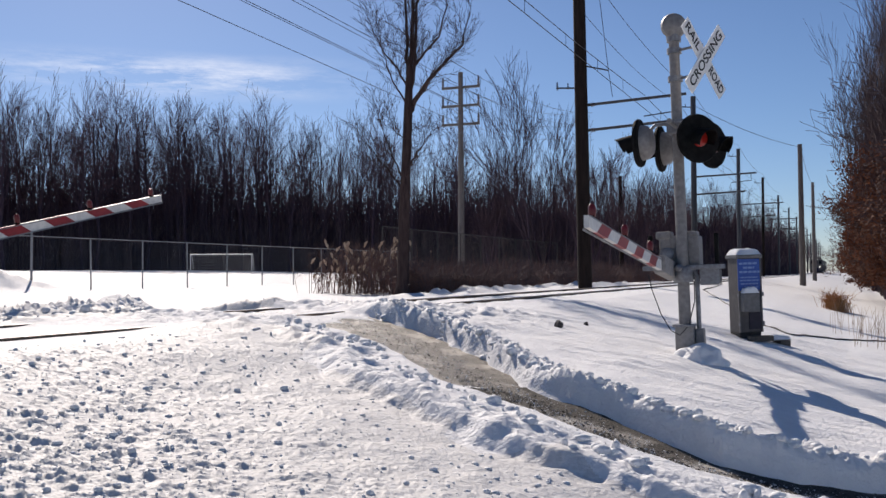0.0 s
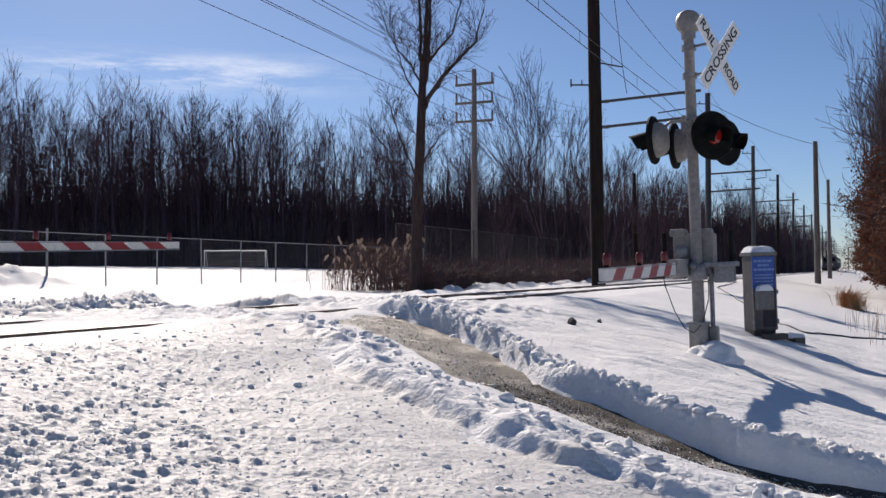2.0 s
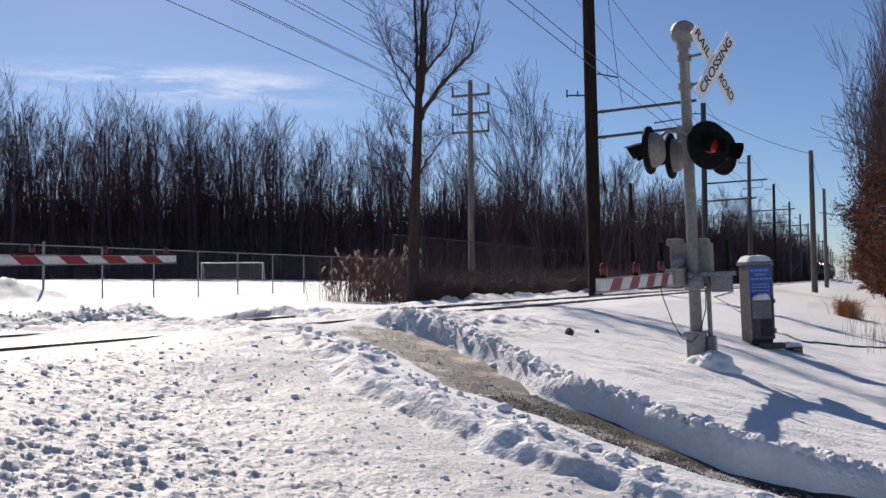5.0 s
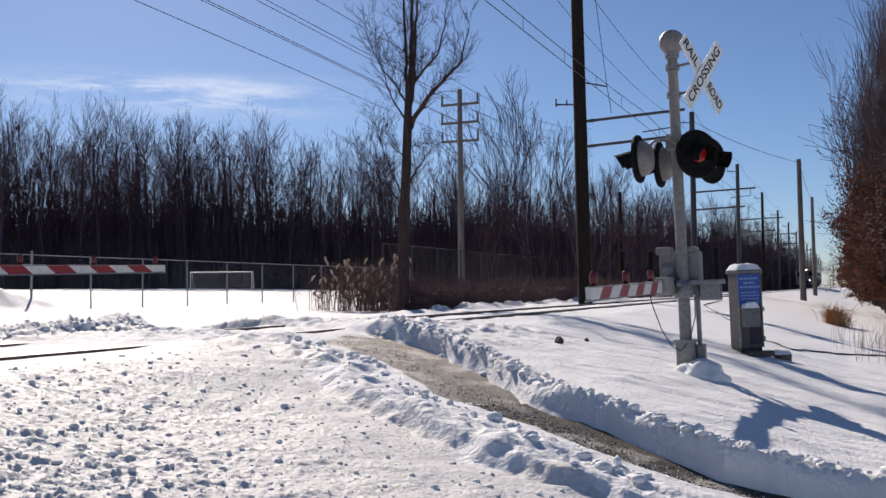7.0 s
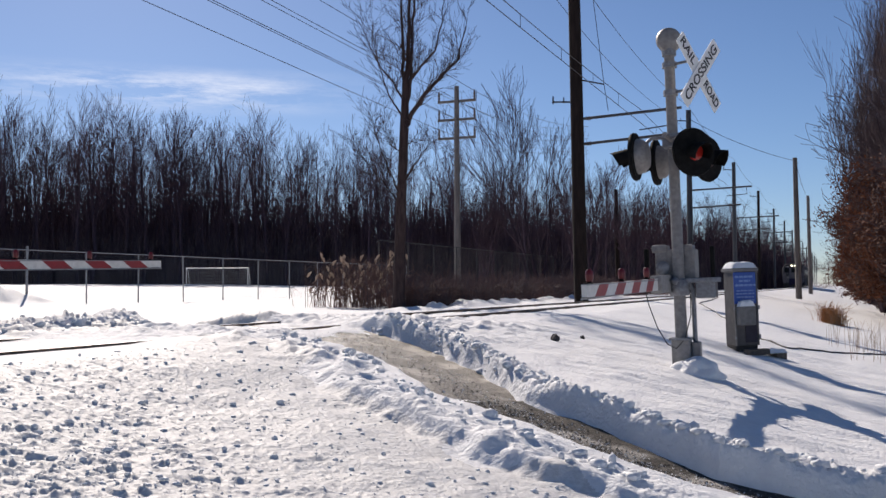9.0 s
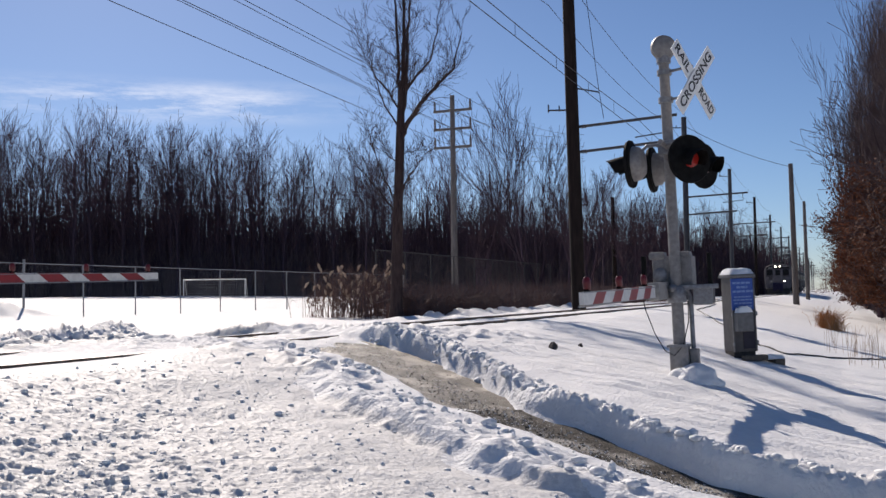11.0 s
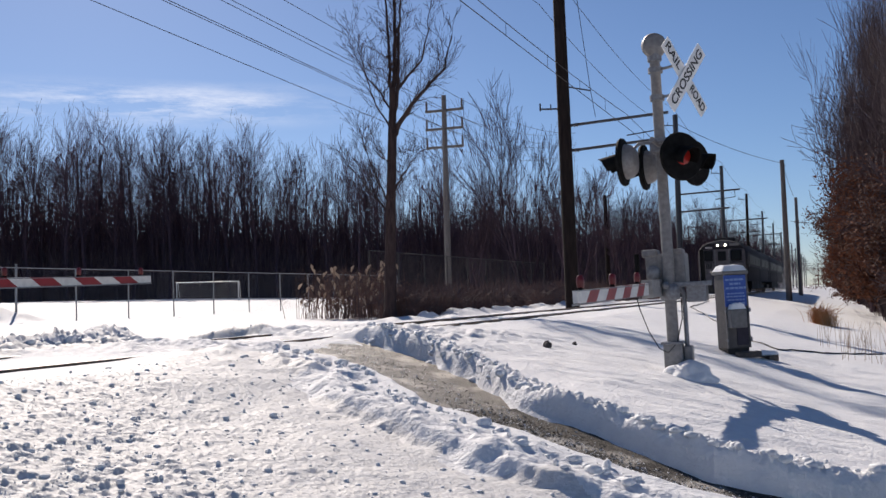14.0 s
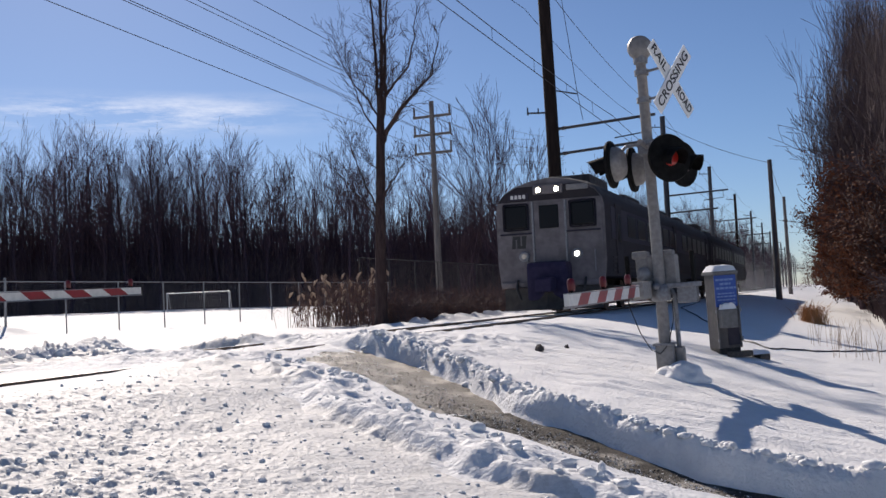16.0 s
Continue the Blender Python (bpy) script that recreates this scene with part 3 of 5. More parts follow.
def make_clods():
    """Snow clods lying on the trodden snow and on the banks."""
    rnd = random.Random(4)
    m = Mesh()
    ico = bmesh.new()
    bmesh.ops.create_icosphere(ico, subdivisions=1, radius=1)
    ico.verts.index_update()
    base = [q.co.copy() for q in ico.verts]
    tris = [[q.index for q in face.verts] for face in ico.faces]
    ico.free()
    xs, ys, rs = [], [], []
    for _ in range(9000):
        r = 4.0 + 8.5 * rnd.random() ** 1.0
        a = radians(rnd.uniform(-30, 10))
        xs.append(r * math.sin(a)), ys.append(r * math.cos(a)), rs.append(0.004 + 0.018 * rnd.random() ** 4)
    for (ax, ay, aw), (bx, by, bw) in zip(PATH[1:-2], PATH[2:-1]):
        for _ in range(130):
            k, side = rnd.random(), rnd.choice((-1, 1, 1))
            off = aw + 0.18 + abs(rnd.gauss(0, 0.20))
            d = Vector((by - ay, -(bx - ax), 0)).normalized() * off * side
            xs.append(ax + k * (bx - ax) + d.x), ys.append(ay + k * (by - ay) + d.y), rs.append(0.010 + 0.045 * rnd.random() ** 3)
    for _ in range(900):
        s, p = rnd.uniform(-6, 13.0), -2.3 + rnd.gauss(0, 0.5) if rnd.random() < 0.4 else -4.9 + rnd.gauss(0, 0.6)
        q = tr(s, p, 0)
        xs.append(q.x), ys.append(q.y), rs.append(0.02 + 0.07 * rnd.random() ** 2.5)
    xs, ys = np.array(xs), np.array(ys)
    zs = snow_height(xs, ys)
    d, half, _ = path_place(xs, ys)
    p = N.x * xs + N.y * ys + OFF
    for x, y, z, r, dd, hh, pp in zip(xs, ys, zs, rs, d, half, p):
        smooth = min(1.0, max(0.0, (-dd - hh - 0.6) / 3.0))
        if abs(dd) < hh * 0.9 or abs(pp) < 1.3 or (dd > hh + 0.9 and pp > 0) or (r < 0.022 and pp > 0 and rnd.random() > 0.15 + 0.85 * smooth):
            continue
        sx, sy, sz = r * rnd.uniform(0.7, 1.4), r * rnd.uniform(0.7, 1.4), r * (rnd.uniform(0.35, 0.75) if r < 0.02 else rnd.uniform(0.6, 0.95))
        c, s = math.cos(rnd.random() * 6), math.sin(rnd.random() * 6)
        jig = [rnd.uniform(0.85, 1.15) for _ in base]
        m.add([(x + (c * q.x * sx - s * q.y * sy) * j, y + (s * q.x * sx + c * q.y * sy) * j, z + q.z * sz * j + sz * 0.3) for q, j in zip(base, jig)], tris)
    me = bpy.data.meshes.new("snow_clods")
    me.from_pydata(m.v, [], m.f)
    me.materials.append(FRESH)
    me.polygons.foreach_set("use_smooth", [True] * len(me.polygons))
    tagged(new("snow_clods", me), "loose snow clods scattered on trodden snow", "snow clods", kind="stuff")


# ---- the railway ----
def make_track():
    ob = thing("railway_track", tpose(0, 0, 0), "single railway track, rails just clear of the snow", "track", kind="structure")
    prof = [(-0.036, 0.0), (0.036, 0.0), (0.036, -0.035), (0.010, -0.05), (0.010, -0.14), (0.07, -0.155), (0.07, -0.17), (-0.07, -0.17),
            (-0.07, -0.155), (-0.010, -0.14), (-0.010, -0.05), (-0.036, -0.035)]
    for side in (-0.7525, 0.7525):
        m = Mesh()
        n = len(prof)
        m.add([(side + a, y, RAIL_Z + b) for y in (-30, 900) for a, b in prof], [(i, (i + 1) % n, n + (i + 1) % n, n + i) for i in range(n)])
        m.k[0] = 1
        part("rail", m, [STEEL_RAIL, RAIL_TOP], ob)
    tie = Mesh().box(-1.3, -0.11, -0.16, 1.3, 0.11, 0.0, 0.012).data("sleeper", TIE)
    rnd = random.Random(8)
    for i in range(150):
        part("sleeper", tie, None, ob, at=pose(rnd.uniform(-0.03, 0.03), -6 + i * 0.6, RAIL_Z - 0.15 + rnd.uniform(-0.008, 0.012), 0, 0, rnd.uniform(-1, 1)))


def car_section(z):
    """Half width of the car body at a height over the rail."""
    return float(np.interp(z, (0.95, 1.05, 1.4, 2.9, 3.15, 3.4, 3.58, 3.72, 3.78), (1.50, 1.56, 1.60, 1.60, 1.54, 1.34, 1.02, 0.5, 0.0)))


def make_train():
    """Two electric multiple-unit cars, cab towards the camera; local -y is ahead, origin on the rail under the front."""
    train = thing("train", tpose(26.1, 0, RAIL_Z), "two-car silver electric commuter train with lit headlamps", "train")
    zs = [0.95, 1.05, 1.4, 2.0, 2.9, 3.15, 3.4, 3.58, 3.72, 3.78]
    length = 25.7
    for car in (0, 1):
        y0 = car * 26.0
        ring = [(-car_section(z), z) for z in zs] + [(car_section(z), z) for z in reversed(zs[:-1])]
        n = len(ring)
        m = Mesh()
        stations = [y0 + 0.0, y0 + 0.35, y0 + length - 0.3, y0 + length]
        shrink = [0.955, 1.0, 1.0, 0.97]
        verts = [(x * k, y, 0.95 + (z - 0.95) * (1 if k == 1 else 0.985)) for y, k in zip(stations, shrink) for x, z in ring]
        faces = [(a * n + i, a * n + (i + 1) % n, (a + 1) * n + (i + 1) % n, (a + 1) * n + i) for a in range(3) for i in range(n)]
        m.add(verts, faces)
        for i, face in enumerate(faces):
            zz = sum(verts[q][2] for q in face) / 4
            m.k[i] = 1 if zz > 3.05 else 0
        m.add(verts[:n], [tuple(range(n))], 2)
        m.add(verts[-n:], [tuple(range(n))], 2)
        # body sides carry their shade in the near-black steel colour
        body = part("car_body", m, [STAINLESS_SHADED, ROOF, FACE], train, smooth=True)
        for side in (-1, 1):
            # belt rail, fluting and window band
            for z in (1.12, 1.24, 1.36, 1.48):
                a, b = sorted((side * (car_section(z) - 0.01), side * (car_section(z) + 0.018)))
                part("flute", Mesh().box(a, y0 + 0.5, z - 0.028, b, y0 + length - 0.5, z + 0.028, 0.01), STAINLESS_SHADED, body)
            a, b = sorted((side * 1.59, side * 1.612))
            part("window_band", Mesh().box(a, y0 + 0.42, 1.98, b, y0 + length - 0.4, 2.86), STRIPE, body)
            for i in range(14):
                if i in (0, 7, 13):
                    continue
                yy = y0 + 1.1 + i * 1.74
                a, b = sorted((side * 1.60, side * 1.622))
                pane = part("window", Mesh().box(a, yy, 2.12, b, yy + 1.3, 2.74, 0.02), GLASS, body)
            for yy in (y0 + 1.0, y0 + 12.5, y0 + length - 1.9):
                a, b = sorted((side * 1.595, side * 1.628))
                door = part("side_door", Mesh().box(a, yy, 1.02, b, yy + 0.86, 2.98, 0.02), STAINLESS_SHADED, body)
                a, b = sorted((side * 1.62, side * 1.634))
                part("door_window", Mesh().box(a, yy + 0.22, 1.9, b, yy + 0.64, 2.7), GLASS, door)
        # roof gear
        for yy, w, l, h in ((2.2, 0.7, 2.6, 0.26), (8.5, 0.55, 3.0, 0.2), (15.5, 0.55, 3.0, 0.2), (21.5, 0.6, 2.2, 0.2)):
            part("roof_box", Mesh().box(-w, y0 + yy, 3.66, w, y0 + yy + l, 3.76 + h, 0.04), ROOF, body)
        # underframe boxes and trucks
        for yy, l in ((6.6, 2.4), (9.4, 1.8), (11.6, 3.0), (15.0, 2.2)):
            part("equipment_box", Mesh().box(-1.42, y0 + yy, 0.38, 1.42, y0 + yy + l, 1.0, 0.04), UNDER, body)
        for yy in (3.0, 20.9):
            truck = part("truck", Mesh().box(-1.18, y0 + yy - 0.5, 0.42, 1.18, y0 + yy + 2.9, 0.72, 0.05), UNDER, train)
            for wy in (0.0, 2.5):
                for wx in (-0.76, 0.76):
                    part("wheel", Mesh().lathe([(0.42, -0.07), (0.42, 0.05), (0.45, 0.055), (0.45, 0.07)], pose(wx, y0 + yy + wy, 0.45, 0, 90, 0), 24), STEEL_RAIL, truck)
    # the cab front, proud of the first body's end
    face = part("cab_front", Mesh().box(-1.47, -0.05, 0.80, 1.47, 0.02, 3.14, 0.03), FACE, train)
    part("brow", Mesh().add([(-1.44, -0.06, 3.12), (1.44, -0.06, 3.12), (1.28, -0.06, 3.32), (0.9, -0.06, 3.52), (-0.9, -0.06, 3.52), (-1.28, -0.06, 3.32),
                             (-1.44, 0.05, 3.12), (1.44, 0.05, 3.12), (1.28, 0.05, 3.32), (0.9, 0.05, 3.52), (-0.9, 0.05, 3.52), (-1.28, 0.05, 3.32)],
                            [(0, 1, 2, 3, 4, 5), (11, 10, 9, 8, 7, 6)] + [(i, 6 + i, 6 + (i + 1) % 6, (i + 1) % 6) for i in range(6)]), STAINLESS_SHADED, face)
    door = part("end_door", Mesh().box(-0.43, -0.075, 1.12, 0.43, -0.04, 3.06, 0.02), FACE, face)
    part("door_pane", Mesh().box(-0.27, -0.09, 2.34, 0.27, -0.06, 2.98, 0.03), GLASS, door)
    for x in (-0.46, 0.46):
        part("door_post", Mesh().box(x - 0.03, -0.10, 1.1, x + 0.03, -0.04, 3.1, 0.01), GALV_DARK, face)
    for x0, x1 in ((-1.26, -0.62), (0.62, 1.26)):
        part("windscreen", Mesh().box(x0, -0.085, 2.36, x1, -0.045, 3.02, 0.06), GLASS, face)
        part("windscreen_gasket", Mesh().box(x0 - 0.05, -0.068, 2.31, x1 + 0.05, -0.04, 3.07, 0.06), STRIPE, face)
        part("rub_rail", Mesh().box(x0 - 0.15, -0.10, 2.20, x1 + 0.15, -0.05, 2.25, 0.01), STRIPE, face)
        part("grab_rail", Mesh().tube([(x1 - 0.02, -0.13, 1.1), (x1 - 0.02, -0.13, 1.7)], 0.015, 6), GALV_DARK, face)
    for x in (-0.256, 0.256):
        part("headlamp", Mesh().lathe([(0.066, 0), (0.070, 0.03), (0.055, 0.045)], pose(x, -0.10, 3.40, 90), 20), HEADLAMP, face)
    part("headlamp_housing", Mesh().box(-0.42, -0.11, 3.28, 0.42, -0.02, 3.54, 0.035), FACE, face)
    for x in (-0.256, 0.256):
        part("headlamp_bezel", Mesh().lathe([(0.10, -0.02), (0.10, 0.012), (0.07, 0.02)], pose(x, -0.105, 3.40, 90), 20), STRIPE, face)
    part("route_sign", Mesh().box(0.52, -0.09, 3.34, 1.12, -0.05, 3.50, 0.02), GALV, face)
    part("number_board", Mesh().box(-1.15, -0.09, 3.16, -0.55, -0.05, 3.34, 0.02), STRIPE, face)
    for i in range(4):
        part("number_bar", Mesh().box(-1.06 + i * 0.115, -0.096, 3.20, -0.98 + i * 0.115, -0.088, 3.30), ARM_WHITE, face)
    for x, m in ((-0.743, HEADLAMP_DIM), (0.743, HEADLAMP)):
        part("lamp_ring", Mesh().lathe([(0.15, 0), (0.15, 0.05), (0.12, 0.07)], pose(x, -0.05, 1.60, 90), 20), GALV_DARK, face)
        part("marker_lamp", Mesh().lathe([(0.068, 0.03), (0.072, 0.07), (0.05, 0.085)], pose(x, -0.05, 1.60, 90), 20), m, face)
    # emblem: two dark strokes and a hook
    part("emblem", Mesh().add([(-1.10, -0.058, 1.82), (-0.70, -0.058, 1.82), (-0.66, -0.058, 2.17), (-1.06, -0.058, 2.17)], [(0, 1, 2, 3)])
         .box(-0.98, -0.066, 1.82, -0.94, -0.056, 2.08, k=1).box(-0.84, -0.066, 1.90, -0.80, -0.056, 2.17, k=1), [LETTER, FACE], face, "plain dark emblem")
    # pilot, coupler, hoses
    part("coupler", Mesh().box(-0.60, -0.55, 0.36, 0.56, 0.1, 1.42, 0.14).box(-0.24, -1.05, 0.60, 0.24, -0.5, 0.98, 0.06), PLOUGH, train, "dark coupler under a blue-black shroud")
    part("anticlimber", Mesh().box(-1.42, -0.14, 0.74, 1.42, 0.1, 0.90, 0.03), FACE, train)
    part("plough", Mesh().add([(-1.35, -0.1, 0.12), (0, -0.75, 0.12), (1.35, -0.1, 0.12), (1.35, -0.05, 0.72), (0, -0.55, 0.72), (-1.35, -0.05, 0.72),
                               (1.35, 0.1, 0.12), (1.35, 0.1, 0.72), (-1.35, 0.1, 0.12), (-1.35, 0.1, 0.72)],
                              [(0, 1, 4, 5), (1, 2, 3, 4), (2, 6, 7, 3), (0, 5, 9, 8), (5, 4, 3, 7, 9), (6, 8, 9, 7), (0, 8, 6, 2, 1)]), UNDER, train)
    for x in (-0.95, 0.95):
        part("hose", Mesh().tube([(x, -0.1, 0.95), (x, -0.24, 0.7), (x * 0.9, -0.26, 0.45), (x * 0.8, -0.18, 0.4)], 0.035, 8), CABLE, train)
    return train


def make_snow_dust():
    rnd = random.Random(77)
    m = Mesh()
    for i in range(22000):
        y = 51 + abs(rnd.gauss(0, 9))
        k = min(1.0, (y - 49) / 10)
        x, z = rnd.gauss(1.2, 1.4 + 0.9 * k), abs(rnd.gauss(0, 0.9 + 0.8 * k)) + 0.05
        s = rnd.uniform(0.010, 0.022)
        m.add([(x + rnd.uniform(-s, s), y + rnd.uniform(-s, s), z + rnd.uniform(-s, s)) for _ in range(4)], [(0, 1, 2), (0, 2, 3), (0, 3, 1), (1, 3, 2)])
    me = bpy.data.meshes.new("snow_dust")
    me.from_pydata(m.v, [], m.f)
    me.materials.append(FRESH)
    ob = new("snow_dust", me)
    ob.matrix_basis = tpose(26.1, 0, RAIL_Z)
    return tagged(ob, "fine powder snow whirling up behind the train", "snow dust", kind="stuff")


# ---- poles and wires ----
def wire(m, a, b, sag, r, steps=14):
    a, b = Vector(a), Vector(b)
    m.tube([a.lerp(b, i / steps) - Vector((0, 0, sag * 4 * (i / steps) * (1 - i / steps))) for i in range(steps + 1)], r, 4, False)


def make_catenary_pole(s, tall, r, dark, lean=0.0):
    p = -2.25
    z = ground(*tr(s, p, 0).xy) - 0.2
    ob = thing("catenary_pole", tpose(s, p, z) @ pose(0, 0, 0, 0, lean, 0), "%s pole carrying bracket arms over the track" % ("dark tarred" if dark else "slim grey steel"), "pole", "catenary poles")
    if dark:
        part("post", Mesh().tube([(0, 0, 0), (0, 0, tall * 0.5), (0, 0, tall)], [r * 1.08, r, r * 0.9], 14), POLE_DARK, ob, smooth=True)
    else:
        part("post", Mesh().tube([(0, 0, 0), (0, 0, tall)], [r, r * 0.85], 10), CAT_STEEL, ob, smooth=True)
    for h, reach in (((7.08, 3.9), (6.12, 3.2)) if tall > 13 else ((6.95, 3.9), (5.8, 3.2))):
        arm = part("bracket_arm", Mesh().tube([(0, 0, h), (reach, 0, h + 0.12)], 0.055, 8), CAT_STEEL, ob)
        part("insulator", Mesh().lathe([(0.03, 0), (0.09, 0.03), (0.04, 0.06), (0.09, 0.09), (0.04, 0.12), (0.09, 0.15), (0.03, 0.18)], pose(0.35, 0, h + 0.01, 0, 90, 0), 10), PORCELAIN, arm)
    part("steady_arm", Mesh().tube([(3.55, 0, 7.05), (3.6, 0, 6.6), (2.35, 0, 6.5)], 0.025, 6), CAT_STEEL, ob)
    for top in ((tall - 0.7, 7.75) if tall > 13 else (tall - 0.7,)):
        part("top_arm", Mesh().tube([(0, 0, top), (-0.95, 0, top + 0.08)], 0.035, 6).tube([(-0.92, 0, top), (-0.92, 0, top + 0.3)], 0.03, 6).tube([(-0.5, 0, top), (-0.5, 0, top + 0.22)], 0.025, 6), CAT_STEEL, ob)


def make_catenary():
    for k in range(14):
        s = 36.2 + 29.0 * k
        make_catenary_pole(s, 13.4 if k == 0 else 12.3 - 0.08 * k, 0.245 if k == 0 else 0.20 if k < 3 else 0.17, k == 0 or k == 3, -0.8 if k == 0 else 0)
    ss = [-21.8] + [7.2 + 29.0 * k for k in range(14)]
    ob = thing("overhead_wire", Matrix(), "thin dark catenary wires strung over the track", "wire")
    hangers = Mesh()
    for p, h, sag in ((0.0, 6.55, 0.03), (0.0, 7.05, 0.22), (-2.25, 12.2, 0.5), (-3.2, 11.6, 0.55)):
        for a, b in zip(ss[:-1], ss[1:]):
            m = Mesh()
            wire(m, tr(a, p, RAIL_Z + h), tr(b, p, RAIL_Z + h), sag, 0.014)
            for i in range(1, 8):
                if h == 7.05:
                    k = i / 8
                    q = tr(a + (b - a) * k, 0, RAIL_Z + 6.52)
                    hangers.tube([q, q + Vector((0, 0, 0.53 - 0.2 * 4 * k * (1 - k)))], 0.007, 3, False)
            part("wire", m, CABLE, ob)
    tagged(part("hanger", hangers, CABLE, ob), kind="stuff")
    top = tr(36.2, -2.25, RAIL_Z)
    tip = top + N * 0.95 + Vector((0, 0, 8.05))
    part("feeder_arm", Mesh().tube([top + Vector((0, 0, 8.3)), tip], 0.03, 6), CAT_STEEL, ob)
    part("drop_wire", Mesh().tube([tip + N * 0.15 - Vector((0, 0, 1.0)), tip, tip - N * 0.45 + Vector((0, 0, 3.9))], 0.012, 4), CABLE, ob)


def make_power_pole(x, y, z, tall, arms, half):
    ob = thing("power_pole", pose(x, y, z, 0, 0, TURN), "weathered grey wooden power pole with crossarms and insulators", "pole", "power poles")
    part("post", Mesh().tube([(0, 0, 0), (0, 0, tall * 0.5), (0, 0, tall)], [0.2, 0.175, 0.14], 12), POLE_GREY, ob, smooth=True)
    for h in arms:
        arm = part("crossarm", Mesh().box(-half, -0.07, h - 0.07, half, 0.07, h + 0.07, 0.015), POLE_GREY, ob)
        part("brace", Mesh().tube([(-half * 0.5, -0.09, h - 0.05), (0, -0.16, h - 0.6), (half * 0.5, -0.09, h - 0.05)], 0.02, 5), GALV_DARK, arm)
        for side in (-half + 0.07, half - 0.07):
            part("insulator", Mesh().lathe([(0.04, 0.05), (0.085, 0.1), (0.05, 0.17), (0.085, 0.24), (0.05, 0.32), (0.085, 0.4), (0.05, 0.5), (0.06, 0.62)], pose(side, 0, h), 10), PORCELAIN, arm)
    return ob


def make_power_line():
    heights = (10.85, 9.75, 8.65)
    near = Vector((1.1, 58.0))
    make_power_pole(near.x, near.y, 1.6, 11.75, heights, 1.2)
    make_power_pole(12.7, 90.0, 1.6, 16.3, (), 2.3)
    side = N * 1.13
    ob = thing("power_line", Matrix(), "dark sagging power wires between wooden poles", "wire")
    for h in heights:
        for k in (-1, 1):
            a = Vector((near.x, near.y, 1.6 + h + 0.55)) + side * k
            for end, sag in ((tr(-8, -14.2, 1.6 + h + 2.0), 0.06), (Vector((12.7, 90, 1.6 + h + 3.6)), 0.6)):
                m = Mesh()
                wire(m, a, end + side * k, sag, 0.016, 20)
                part("wire", m, CABLE, ob)


def make_side_poles():
    for x, y, top, bottom, where in ((22.75, 62.0, 9.5, 0.2, "standing in the snowy bank"), (35.25, 93.0, 9.9, 0.3, "standing in the snowy bank"),
                                     (13.7, 75.0, 8.8, 0.9, "among the brush by the woods")):
        ob = thing("utility_pole", pose(x, y, bottom, 0, -0.6, 0), "plain brown wooden pole " + where, "pole", "plain poles")
        part("post", Mesh().tube([(0, 0, 0), (0, 0, (top - bottom) / 2), (0, 0, top - bottom)], [0.20, 0.17, 0.14], 12), POLE_DARK if "brush" in where else POLE_GREY, ob, smooth=True)
        part("pole_cap", Mesh().tube([(-0.12, 0, top - bottom - 0.35), (0.18, 0, top - bottom - 0.35)], 0.04, 6), GALV_DARK, ob)
    m = Mesh()
    wire(m, tr(65.2, -2.35, 12.4), (22.68, 62.0, 9.3), 0.3, 0.015)
    wire(m, (22.68, 62.0, 9.4), (35.2, 93.0, 9.7), 0.5, 0.015)
    ob = thing("span_wire", Matrix(), "slack wire spanning the track to a wooden pole", "wire")
    part("wire", m, CABLE, ob)


# ---- trees ----
def grow(rnd, wood, twigs, base, way, length, radius, depth, spread, up, kids, min_r=0.006, wander=0.12, thick=3):
    """One branch and its offspring; thick branches go into wood, thin ones into twigs."""
    steps = 5 if depth > 1 else 3
    pts, radii, p, d = [base], [radius], base.copy(), way.normalized()
    for i in range(steps):
        d = (d + Vector((rnd.gauss(0, wander), rnd.gauss(0, wander), rnd.gauss(0, wander) + up))).normalized()
        p = p + d * length / steps
        pts.append(p.copy())
        radii.append(max(min_r, radius * (1 - 0.72 * (i + 1) / steps)))
    (wood if depth >= thick else twigs).tube(pts, radii, 7 if depth >= thick else 4 if depth > 1 else 3, False)
    if depth <= 0:
        return
    for k in range(kids):
        at = rnd.uniform(0.25, 1.0) if k else 1.0
        i = min(int(at * steps), steps - 1)
        q = pts[i].lerp(pts[i + 1], at * steps - i) if at < 1 else pts[-1]
        ang = rnd.uniform(0, 2 * math.pi)
        perp = d.orthogonal().normalized()
        perp.rotate(Matrix.Rotation(ang, 3, d))
        w = d * math.cos(radians(spread)) + perp * math.sin(radians(spread)) * rnd.uniform(0.6, 1.3)
        grow(rnd, wood, twigs, q, w, length * rnd.uniform(0.5, 0.78), max(min_r, radii[i] * rnd.uniform(0.5, 0.72)), depth - 1, spread, up, kids, min_r, wander, thick)


